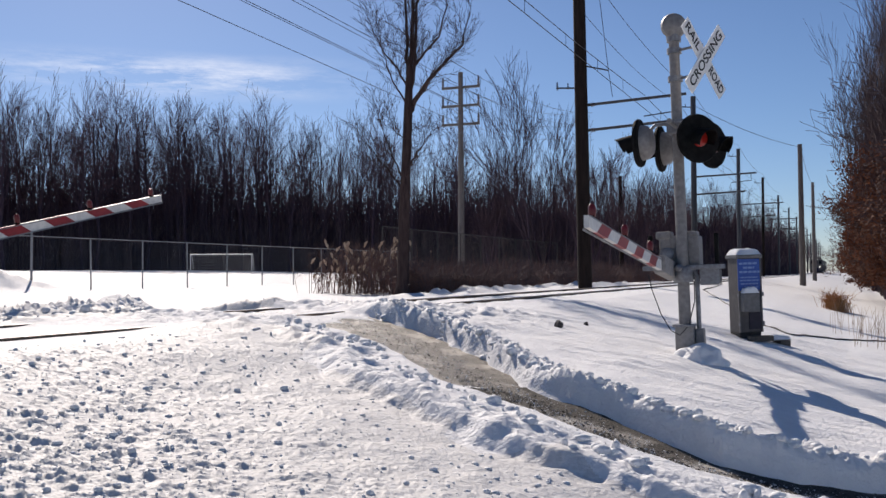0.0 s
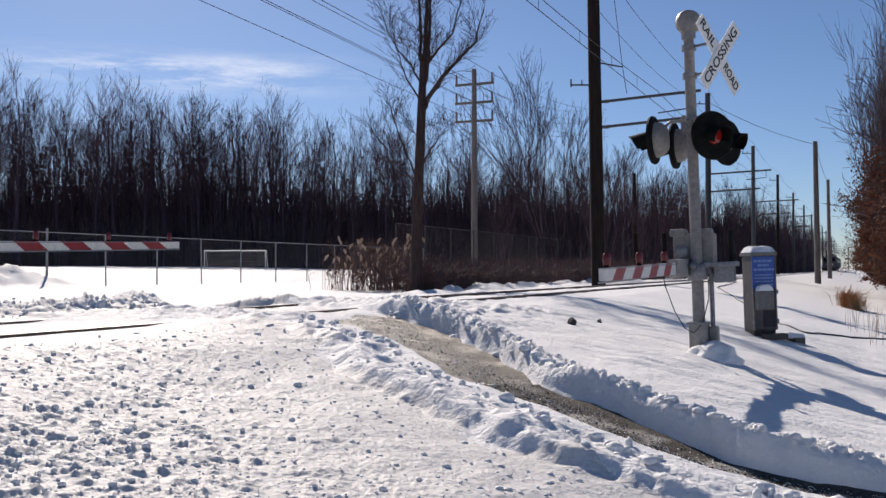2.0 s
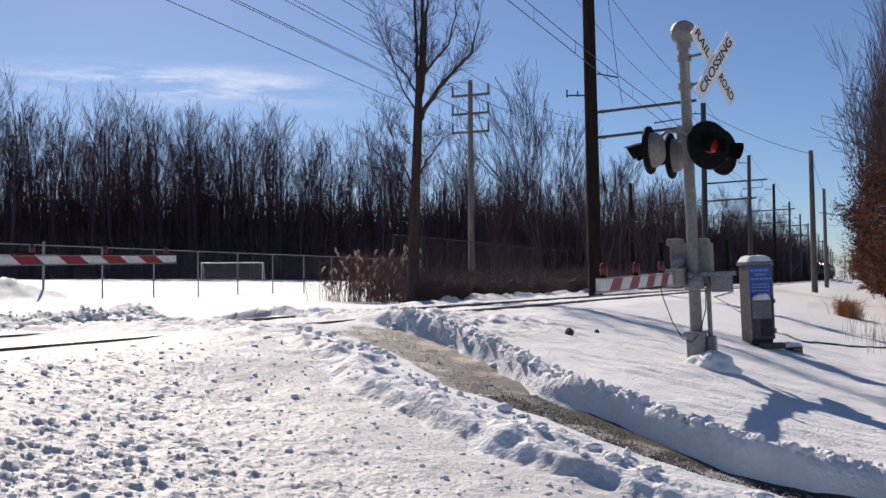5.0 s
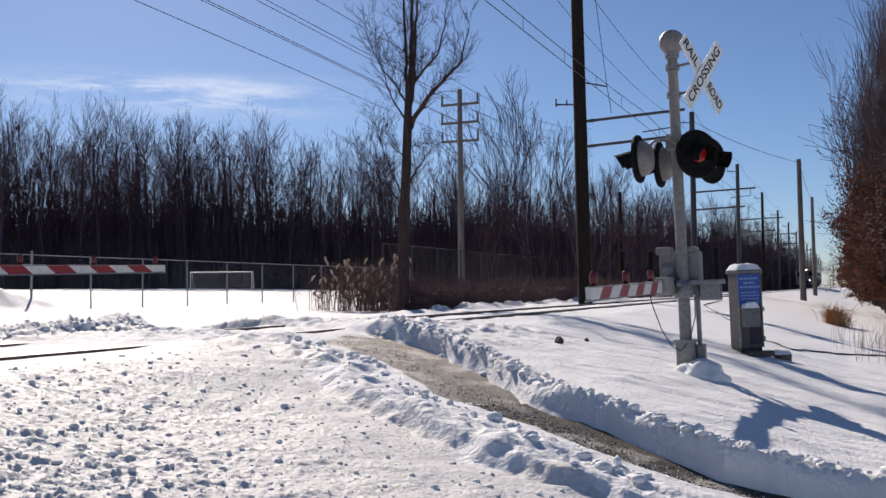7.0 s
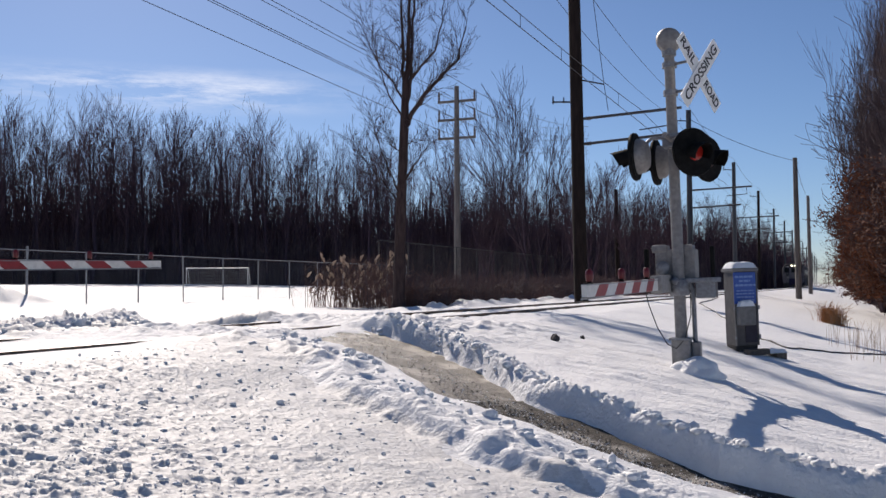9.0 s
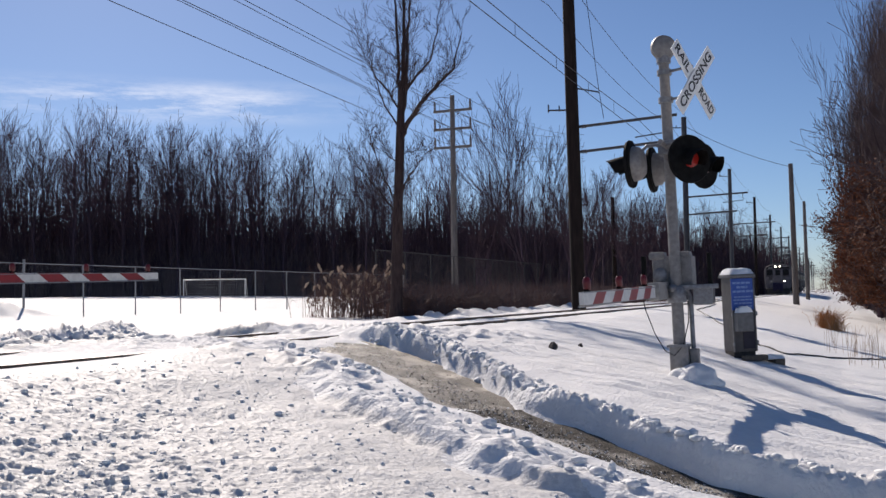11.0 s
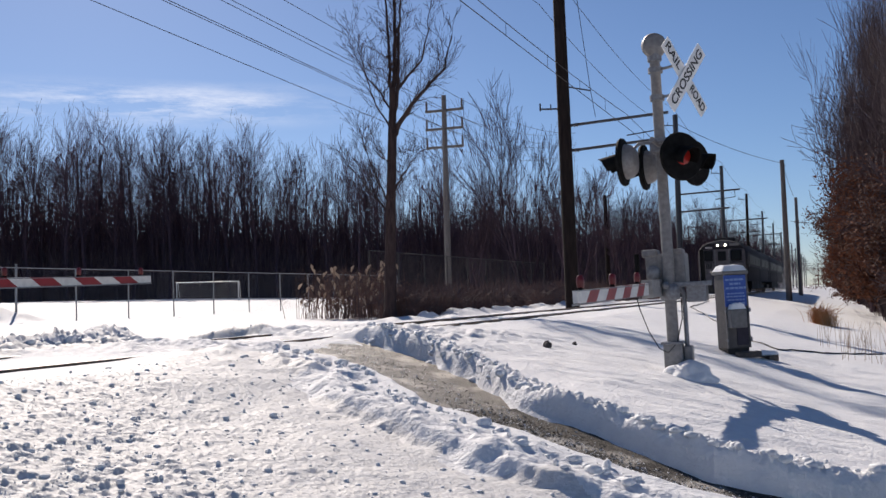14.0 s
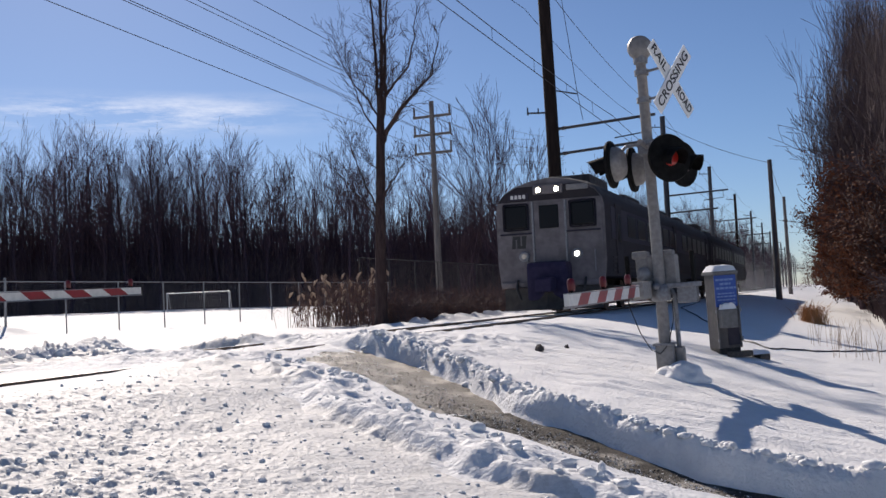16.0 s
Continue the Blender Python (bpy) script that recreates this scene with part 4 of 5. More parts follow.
def wood_tree(seed, tall, trunk_r, kids=4):
    """A tall forest tree: a long clean bole and a narrow crown of rising limbs."""
    rnd = random.Random(seed)
    wood, twigs = Mesh(), Mesh()
    pts, radii, n = [], [], 9
    x = y = 0.0
    for i in range(n + 1):
        k = i / n
        pts.append(Vector((x, y, tall * 0.9 * k)))
        radii.append(trunk_r * (1 - 0.85 * k) + 0.02)
        x += rnd.gauss(0, 0.007) * tall
        y += rnd.gauss(0, 0.007) * tall
    wood.tube(pts, radii, 6, False)
    limbs = 16
    for i in range(limbs):
        k = 0.34 + 0.64 * (i + rnd.random()) / limbs
        j = min(int(k * n), n - 1)
        q = pts[j].lerp(pts[j + 1], k * n - j)
        a = rnd.uniform(0, 2 * math.pi)
        tilt = rnd.uniform(0.25, 0.75)
        grow(rnd, wood, twigs, q, Vector((math.cos(a) * tilt, math.sin(a) * tilt, 1.0)), tall * (0.29 - 0.14 * k) * rnd.uniform(0.8, 1.25),
             trunk_r * 0.36 * (1.15 - k), 2, 25, 0.10, kids, 0.018, 0.11, 2)
    return wood.data("trunk", BARK), twigs.data("crown", TWIG)


# the edge of the woods: across, ahead, tree height
EDGE = [(-92, 128, 27), (-82, 136, 27), (-72, 143, 27), (-62, 150, 27.5), (-51, 151, 27), (-40, 152, 26.5), (-26, 152, 24), (-12, 148, 21), (2, 134, 18), (12, 116, 15), (20, 104, 12.5), (33, 118, 12), (47, 148, 11.5), (66, 190, 11), (100, 275, 11), (160, 430, 12), (215, 480, 13), (300, 500, 14)]


def make_woods():
    rnd = random.Random(12)
    kinds = [wood_tree(100 + i, 25, 0.24 + 0.03 * (i % 3)) for i in range(6)]
    roots = []
    for i, (trunk, crown) in enumerate(kinds):
        ob = thing("bare_tree", pose(0, 0, 0), "tall bare winter tree in the dark edge of the woods", "tree", "trees of the wood's edge")
        part("trunk", trunk, None, ob)
        part("crown", crown, None, ob)
        roots.append(ob)
    used = [False] * len(roots)
    def along(k):
        i = min(int(k), len(EDGE) - 2)
        return [a + (b - a) * (k - i) for a, b in zip(EDGE[i], EDGE[i + 1])]
    front = 135
    for i in range(front):
        k = (len(EDGE) - 1.001) * (i + rnd.random()) / front
        x, y, h = along(k)
        back = rnd.random() ** 0.8 * 20
        y += back
        x += back * x / y + rnd.uniform(-1, 1)
        scale = h / 25 * rnd.uniform(0.74, 1.06)
        j = rnd.randrange(len(roots))
        m = pose(x, y, ground(x, y) - 0.2, 0, 0, rnd.uniform(0, 360))
        if not used[j]:
            used[j], ob = True, roots[j]
            ob.matrix_basis = m
        else:
            ob = copy_thing(roots[j], m)
        ob.scale = (scale, scale, scale)
    for j, ob in enumerate(roots):
        if not used[j]:
            ob.matrix_basis = pose(-70 + j * 3, 165, 1.5)
    # the depth of the woods behind, and its undergrowth
    verts, faces, total = [], [], 0
    packs = []
    for trunk, crown in (wood_tree(120 + i, 25, 0.26, 3) for i in range(3)):
        for me in (trunk, crown):
            v = np.empty(len(me.vertices) * 3)
            me.vertices.foreach_get("co", v)
            packs.append((v.reshape(-1, 3), [tuple(q.vertices) for q in me.polygons]))
    for i in range(230):
        k = (len(EDGE) - 1.001) * rnd.random()
        x, y, h = along(k)
        back = 16 + rnd.random() * 60
        y += back
        x += back * x / y + rnd.uniform(-2, 2)
        scale, a, j = h / 25 * rnd.uniform(0.8, 1.1) * (1 + back / 400), rnd.uniform(0, 6.28), rnd.randrange(3)
        z0 = ground(x, y)
        for v, f in packs[2 * j:2 * j + 2]:
            c, s = math.cos(a) * scale, math.sin(a) * scale
            verts.append(np.column_stack([x + v[:, 0] * c - v[:, 1] * s, y + v[:, 0] * s + v[:, 1] * c, z0 + v[:, 2] * scale]))
            faces += [tuple(q + total for q in face) for face in f]
            total += len(v)
    stems = Mesh()
    for i in range(13500):
        k = 1.5 + 12.5 * rnd.random() if i < 9500 else 7.5 + 5.5 * rnd.random()
        x, y, h = along(k)
        back = 9 + rnd.random() * 75
        y += back
        x += back * x / y + rnd.uniform(-2, 2)
        z, tall, r = ground(x, y), h * (0.36 + (0.40 if i < 9500 else 0.52) * rnd.random() ** 1.2), rnd.uniform(0.05, 0.15) * y / 150
        tip = Vector((x + rnd.gauss(0, 0.04) * tall, y, z + tall))
        stems.tube([(x, y, z), tip], [r, r * 0.3], 3, False)
        for _ in range(4):
            q = Vector((x, y, z)).lerp(tip, rnd.uniform(0.3, 0.95))
            a = rnd.uniform(0, 6.28)
            e = q + Vector((math.cos(a) * 0.09, math.sin(a) * 0.09, rnd.uniform(0.06, 0.16))) * tall
            stems.tube([q, e], [r * 0.4, r * 0.15], 3, False)
    verts.append(np.array(stems.v))
    faces += [tuple(q + total for q in face) for face in stems.f]
    me = bpy.data.meshes.new("far_woods")
    me.from_pydata(np.vstack(verts).tolist(), [], faces)
    me.materials.append(BARK)
    tagged(new("far_woods", me), "depth of a dark leafless wood", "woods", kind="stuff")
    m = Mesh()
    for i in range(16000):
        k = 1.5 + 12.5 * rnd.random() if i < 13000 else 7.5 + 5.5 * rnd.random()
        x, y, h = along(k)
        back = 5 + rnd.random() * 55
        y += back
        x += back * x / y + rnd.uniform(-1.5, 1.5)
        z, size = ground(x, y), rnd.uniform(1.5, 8.0) * min(1.0, h / 22) * (1 + back / 50)
        a = rnd.uniform(0, 6.28)
        lean = rnd.uniform(0, 0.3) * size
        r = rnd.uniform(0.025, 0.07) * y / 150
        mid = Vector((x + lean * 0.3 * math.cos(a), y + lean * 0.3 * math.sin(a), z + size * 0.6))
        m.tube([(x, y, z), mid, (x + lean * math.cos(a), y + lean * math.sin(a), z + size)], [r, r * 0.7, r * 0.3], 3, False)
        for _ in range(2):
            b = rnd.uniform(0, 6.28)
            m.tube([mid, mid + Vector((math.cos(b) * size * 0.25, math.sin(b) * size * 0.25, size * rnd.uniform(0.15, 0.4)))], [r * 0.6, r * 0.25], 3, False)
    me = bpy.data.meshes.new("undergrowth")
    me.from_pydata(m.v, [], m.f)
    me.materials.append(TWIG_DARK)
    tagged(new("undergrowth", me), "dark leafless saplings and brush under the wood's edge", "undergrowth", kind="stuff")


def make_big_tree():
    """The bare tree beyond the track: a straight bole that divides high into upright stems, with one strong limb."""
    rnd = random.Random(31)
    wood, twigs = Mesh(), Mesh()

    def limb(points, r, count, reach, depth=2, spray=0.8):
        """A limb through points, tapering to its tip, with fine sprays along its outer part."""
        fine = []
        for a, b in zip(points[:-1], points[1:]):
            fine += [Vector(a).lerp(Vector(b), i / 4) + Vector((rnd.gauss(0, 0.018), rnd.gauss(0, 0.03), rnd.gauss(0, 0.018))) for i in range(4)]
        fine[0] = Vector(points[0])
        fine.append(Vector(points[-1]))
        n = len(fine) - 1
        wood.tube(fine, [max(0.007, r * (1 - 0.86 * i / n)) for i in range(n + 1)], 8, False)
        for _ in range(count):
            k = rnd.uniform(0.15, 1.0)
            j = min(int(k * n), n - 1)
            way = (fine[j + 1] - fine[j]).normalized()
            side = Vector((rnd.gauss(0, spray), rnd.gauss(0, spray), rnd.uniform(0.2, 0.9)))
            grow(rnd, wood, twigs, fine[j].lerp(fine[j + 1], k * n - j), way + side, reach * rnd.uniform(0.4, 1.0), max(0.007, r * 0.22 * (1.2 - k)), depth, 30, 0.05, 3, 0.004, 0.10, 3)

    wood.tube([(0, 0, -0.1), (0.0, 0, 0.12), (0.02, 0, 0.45), (0.05, 0.01, 1.8), (0.10, 0, 3.2), (0.16, 0.01, 4.6), (0.20, 0, 5.6), (0.24, 0, 6.7)],
              [0.30, 0.24, 0.18, 0.165, 0.15, 0.14, 0.132, 0.10], 14, False)
    limb([(0.20, 0.02, 6.1), (0.16, 0.03, 7.2), (0.13, 0.05, 8.6), (0.10, 0.1, 10.2), (0.0, 0.1, 11.6)], 0.066, 40, 0.75)
    limb([(0.24, 0, 6.4), (0.31, -0.02, 7.4), (0.33, -0.03, 8.8), (0.40, -0.05, 10.4), (0.42, -0.1, 12.0)], 0.084, 44, 0.75)
    limb([(0.27, -0.02, 6.2), (0.42, -0.08, 7.3), (0.46, -0.12, 8.6), (0.62, -0.2, 10.0), (0.7, -0.2, 11.2)], 0.062, 37, 0.75)
    limb([(0.20, -0.03, 5.35), (0.40, -0.06, 5.85), (0.84, -0.1, 6.45), (1.35, -0.1, 7.0), (1.82, -0.05, 7.55), (2.05, 0, 8.5)], 0.088, 44, 0.8)
    limb([(0.30, 0.05, 6.8), (0.66, 0.1, 7.3), (1.12, 0.15, 7.8), (1.35, 0.2, 8.7), (1.45, 0.2, 9.6)], 0.048, 27, 0.7)
    limb([(0.18, 0.05, 6.3), (-0.2, 0.1, 6.9), (-0.7, 0.15, 7.7), (-1.15, 0.2, 8.7)], 0.035, 25, 0.8)
    limb([(0.16, -0.05, 5.7), (-0.25, -0.1, 6.4), (-0.55, -0.15, 7.3), (-0.75, -0.2, 8.3)], 0.030, 23, 0.8)
    limb([(0.13, -0.05, 3.55), (0.33, -0.12, 4.1), (0.60, -0.15, 4.5), (0.88, -0.2, 4.85)], 0.048, 20, 0.6)
    limb([(0.10, 0.05, 3.3), (-0.25, 0.2, 4.2), (-0.55, 0.3, 5.0), (-0.85, 0.4, 5.9)], 0.030, 25, 0.75)
    limb([(0.09, 0.04, 3.1), (-0.45, 0.3, 3.9), (-0.95, 0.5, 4.5), (-1.35, 0.6, 4.9)], 0.023, 22, 0.7)
    limb([(0.17, 0, 4.9), (0.42, 0.1, 5.05), (0.7, 0.15, 5.1), (0.95, 0.2, 5.0)], 0.019, 15, 0.45)
    limb([(0.15, 0, 4.6), (-0.15, -0.1, 4.9), (-0.35, -0.15, 5.3), (-0.5, -0.2, 5.8)], 0.019, 15, 0.5)
    x, y = -1.206, 29.0
    ob = thing("bare_tree", pose(x, y, ground(x, y) - 0.05), "tall bare tree with a brown trunk forking high into upright stems", "tree")
    part("trunk", wood, BARK_TREE, ob, smooth=True)
    part("crown", twigs, BARK_TREE, ob)


def make_mid_trees():
    for seed, x, y, tall, r, spread, label in ((41, 5.9, 60.0, 12.8, 0.15, 21, "bare many-stemmed tree with a wide fan of fine branches"),
                                               (42, 10.2, 68.0, 10.2, 0.12, 19, "slim bare tree with rising fine branches"),
                                               (43, 18.6, 80.0, 8.0, 0.13, 24, "small bare tree beside the railway"),
                                               (44, 14.2, 72.0, 7.5, 0.12, 24, "small bare tree beside the railway"),
                                               (45, 2.9, 62.0, 7.0, 0.12, 26, "small bare tree beside the railway")):
        rnd = random.Random(seed)
        wood, twigs = Mesh(), Mesh()
        for i in range(4):
            a = i * 1.6 + rnd.random()
            grow(rnd, wood, twigs, Vector((0.15 * math.cos(a), 0.15 * math.sin(a), 0)), Vector((0.22 * math.cos(a), 0.22 * math.sin(a), 1)), tall * rnd.uniform(0.38, 0.46), r, 4, spread, 0.08, 4, 0.009, 0.07, 3)
        ob = thing("bare_tree", pose(x, y, ground(x, y)), label, "tree")
        part("trunk", wood, BARK, ob)
        part("crown", twigs, BARK, ob)


def make_right_trees():
    """The tangled, still partly leaved trees along the other side of the railway ditch."""
    spots = [(50, 9.9, 14.5), (57, 9.7, 14.5), (66, 9.5, 14.0), (44, 11.0, 14.0), (78, 9.5, 13.0), (94, 9.4, 12.0), (53, 11.4, 14.0), (61, 10.9, 14.0),
             (115, 9.4, 11.5), (142, 9.4, 11.0), (180, 9.0, 11.0), (235, 8.6, 11.0), (71, 10.6, 13.0), (47, 10.2, 12.5)]
    protos = []
    for seed in (61, 62, 63):
        rnd = random.Random(seed)
        wood, twigs, leaves = Mesh(), Mesh(), Mesh()
        tall = 13.0
        for i in range(3):
            a = i * 2.1 + rnd.random()
            grow(rnd, wood, twigs, Vector((0.3 * math.cos(a), 0.3 * math.sin(a), 0)), Vector((0.13 * math.cos(a), 0.13 * math.sin(a), 1)), tall * 0.52, 0.17, 4, 28, 0.08, 5, 0.011, 0.09, 3)
        for i in range(44):
            z, a = 0.2 + 10.3 * rnd.random() ** 1.3, rnd.uniform(0, 6.28)
            grow(rnd, wood, twigs, Vector((0, 0, z)), Vector((math.cos(a), math.sin(a), 0.75)), rnd.uniform(1.5, 2.5), 0.040, 3, 32, 0.06, 5, 0.010, 0.12, 3)
        for m in (wood, twigs):
            m.v = [(q[0] * k, q[1] * k, q[2]) for q in m.v for k in (float(np.interp(q[2], (2, 6, 8, 12), (1.02, 0.92, 0.70, 0.46))),)]
        ends = [Vector(twigs.v[i]) for i in range(0, len(twigs.v), 5)]
        for _ in range(60000):
            q = rnd.choice(ends)
            if q.z > rnd.uniform(3.6, 7.2) or q.z < 0.05:
                continue
            q = q + Vector((rnd.gauss(0, 0.10), rnd.gauss(0, 0.10), rnd.gauss(0, 0.10)))
            s = rnd.uniform(0.045, 0.10)
            t1 = Vector((rnd.gauss(0, 1), rnd.gauss(0, 1), rnd.gauss(0, 1))).normalized()
            t2 = t1.orthogonal().normalized()
            leaves.add([q - t1 * s, q + t2 * s * 0.55 + t1 * s * 0.1, q + t1 * s, q - t2 * s * 0.55 + t1 * s * 0.1], [(0, 1, 2, 3)])
        ob = thing("tree", pose(0, 0, 0), "tangled dark tree with russet dead leaves on its lower boughs", "tree", "trees along the ditch")
        part("trunk", wood, BARK, ob)
        part("crown", twigs, TWIG_DARK, ob)
        part("leaves", leaves, RUSSET, ob, "russet dead leaves")
        protos.append(ob)
    rnd = random.Random(7)
    for i, (s, p, h) in enumerate(spots):
        q = tr(s, p, 0)
        m = pose(q.x, q.y, ground(q.x, q.y) - 0.1, 0, 0, rnd.uniform(0, 360))
        ob = protos[i] if i < 3 else copy_thing(protos[i % 3], m)
        ob.matrix_basis = m
        ob.scale = (h / 13,) * 3
    # briars at their feet
    m = Mesh()
    for i in range(6500):
        s, p = 37 + 150 * rnd.random() ** 1.8, 8.9 + abs(rnd.gauss(0, 0.9)) + 3 * rnd.random()
        q = tr(s, p, 0)
        z, a, l = ground(q.x, q.y), rnd.uniform(0, 6.28), rnd.uniform(0.8, 2.6)
        e = Vector((math.cos(a), math.sin(a), 0)) * l * 0.5
        m.tube([(q.x, q.y, z), (q.x + e.x * 0.4, q.y + e.y * 0.4, z + l * 0.75), (q.x + e.x, q.y + e.y, z + l * rnd.uniform(0.6, 1.0))], [0.022, 0.015, 0.007], 3, False)
    tagged(part("briars", m, TWIG_DARK), "dark briars and saplings along a snowy ditch", "brush", kind="stuff")


# ---- brush, reeds, dry grass ----
def make_brush():
    rnd = random.Random(21)
    m, plumes, white = Mesh(), Mesh(), Mesh()
    for i in range(430):                                   # reed bed
        s, p = 28.3 + 3.6 * rnd.random() ** 1.3, -8.0 + rnd.gauss(0, 0.75)
        q = tr(s, p, 0)
        z, l = ground(q.x, q.y), 0.45 + 1.35 * rnd.random() ** 1.2
        lean = Vector((rnd.gauss(0, 0.2), rnd.gauss(0, 0.2), 0)) * l
        top = Vector((q.x, q.y, z + l)) + lean
        m.tube([(q.x, q.y, z), Vector((q.x, q.y, z + l * 0.6)) + lean * 0.4, top], [0.009, 0.008, 0.004], 3, False)
        for _ in range(2):
            k = rnd.uniform(0.3, 0.9)
            b = Vector((q.x, q.y, z + l * k)) + lean * k * k
            a = rnd.uniform(0, 6.28)
            m.tube([b, b + Vector((math.cos(a) * 0.2, math.sin(a) * 0.2, 0.12)), b + Vector((math.cos(a) * 0.36, math.sin(a) * 0.36, 0.02))], [0.008, 0.008, 0.002], 3, False)
        if i % 5 == 0:
            n = Vector((rnd.uniform(-0.08, 0.1), rnd.uniform(-0.05, 0.05), 0))
            plumes.tube([top - Vector((0, 0, 0.05)), top + n * 0.6 + Vector((0, 0, 0.08)), top + n * 1.6 + Vector((0, 0, 0.16))], [0.01, 0.05, 0.012], 5, False)
    ob = thing("reed_bed", Matrix(), "dry tan reeds with pale feathery plumes", "reeds", kind="stuff")
    part("stems", m, REED, ob)
    part("plumes", plumes, PLUME, ob)
    m, red = Mesh(), Mesh()
    for i in range(4200):                                  # brush along the far side of the track
        s = 26.8 + 59 * rnd.random() ** 1.3
        p = -4.6 - abs(rnd.gauss(0, 0.5 + 0.06 * (s - 22)))
        q = tr(s, p, 0)
        z, l = ground(q.x, q.y), rnd.uniform(0.25, 1.15) * (1 + max(0, -p - 5) * 0.13)
        a = rnd.uniform(0, 6.28)
        e = Vector((math.cos(a), math.sin(a), 0)) * l * rnd.uniform(0.1, 0.5)
        mid = Vector((q.x, q.y, z + l * 0.6)) + e * 0.3
        which = red if rnd.random() < 0.5 else m
        which.tube([(q.x, q.y, z), mid, Vector((q.x, q.y, z + l)) + e], [0.012, 0.009, 0.004], 3, False)
        for _ in range(5):
            b = rnd.uniform(0, 6.28)
            which.tube([mid, mid + Vector((math.cos(b), math.sin(b), rnd.uniform(-0.2, 0.9))) * l * rnd.uniform(0.25, 0.5)], [0.007, 0.003], 3, False)
    ob = thing("brush", Matrix(), "tangled red-brown brush beside the railway, snow at its foot", "brush", kind="stuff")
    part("dark_stems", m, TWIG_DARK, ob)
    part("red_stems", red, REED_RED, ob)


def make_grass():
    rnd = random.Random(23)
    m = Mesh()
    for i in range(520):                                   # orange tussock
        s, p = 36.5 + rnd.gauss(0, 0.35), 6.5 + rnd.gauss(0, 0.18)
        q = tr(s, p, 0)
        z, l, a = ground(q.x, q.y), rnd.uniform(0.3, 0.85), rnd.uniform(0, 6.28)
        e = Vector((math.cos(a), math.sin(a), 0)) * l * rnd.uniform(0.15, 0.75)
        m.tube([(q.x, q.y, z - 0.03), Vector((q.x, q.y, z + l * 0.6)) + e * 0.35, Vector((q.x, q.y, z + l * rnd.uniform(0.35, 1.0))) + e], [0.008, 0.007, 0.003], 3, False)
    tagged(part("grass_tussock", m, STRAW), "orange-brown dead grass tussock in the snowy ditch", "grass", kind="stuff")
    m = Mesh()
    for i in range(80):
        s, p = rnd.uniform(20, 29), 7.3 + rnd.gauss(0, 0.5)
        q = tr(s, p, 0)
        z, l = ground(q.x, q.y), rnd.uniform(0.25, 0.75)
        e = Vector((rnd.gauss(0, 0.18), rnd.gauss(0, 0.18), 0)) * l
        m.tube([(q.x, q.y, z), Vector((q.x, q.y, z + l * 0.6)) + e * 0.4, Vector((q.x, q.y, z + l)) + e], [0.005, 0.004, 0.002], 3, False)
    tagged(part("dry_grass", m, PLUME), "thin dry grass stalks standing in the snow", "grass", kind="stuff")


REED_RED = mat("red-brown brush stems", (0.14, 0.075, 0.064), 0.9, grain=(0.085, 0.048, 0.042), scale=1.5)


# ---- crossing signals ----
def text_mesh(body, size):
    """Built-in font lettering as a flat mesh, centred, in the xy plane."""
    cu = bpy.data.curves.new("lettering", "FONT")
    cu.body, cu.size, cu.align_x, cu.align_y, cu.extrude = body, size, "CENTER", "CENTER", 0.002
    cu.offset = 0.002
    ob = bpy.data.objects.new("lettering", cu)
    scene.collection.objects.link(ob)
    me = bpy.data.meshes.new_from_object(ob.evaluated_get(bpy.context.evaluated_depsgraph_get()))
    bpy.data.objects.remove(ob)
    bpy.data.curves.remove(cu)
    me.materials.clear()
    me.materials.append(LETTER)
    return me


def signal_head(owner, m, lens):
    """A flashing-light unit: dished black background, hooded lens, grey housing behind; m looks along local -y."""
    turn = m @ pose(0, 0, 0, 90)
    back = part("background_disc", Mesh().lathe([(0.0, -0.035), (0.295, -0.03), (0.305, 0.0), (0.29, 0.03), (0.15, 0.012), (0.11, 0.03)], turn, 32), [BLACK], owner, "round black background", smooth=True)
    part("housing", Mesh().lathe([(0.05, -0.19), (0.15, -0.17), (0.21, -0.11), (0.225, -0.035)], turn, 24), GALV, back, "pale grey housing", smooth=True)
    part("lens", Mesh().lathe([(0.108, 0.03), (0.104, 0.045), (0.07, 0.06), (0.02, 0.066)], turn, 24), lens, back, "red lens", smooth=True)
    hood, n = Mesh(), 18
    verts, faces = [], []
    for r in (0.125, 0.115):
        for i in range(n + 1):
            a = radians(-30 + 240 * i / n)
            reach = 0.32 - 0.14 * abs(i / n - 0.5) * 2
            for d, rr in ((0.02, r), (reach, r * 0.98)):
                verts.append(m @ Vector((rr * math.cos(a), -d, rr * math.sin(a) - (0.05 if d > 0.1 else 0))))
    for layer in (0, 1):
        o = layer * (n + 1) * 2
        for i in range(n):
            faces.append((o + 2 * i, o + 2 * i + 1, o + 2 * i + 3, o + 2 * i + 2))
    k = (n + 1) * 2
    for i in range(n):
        faces.append((2 * i + 1, 2 * i + 3, k + 2 * i + 3, k + 2 * i + 1))
    part("hood", hood.add(verts, faces), BLACK, back, smooth=True)


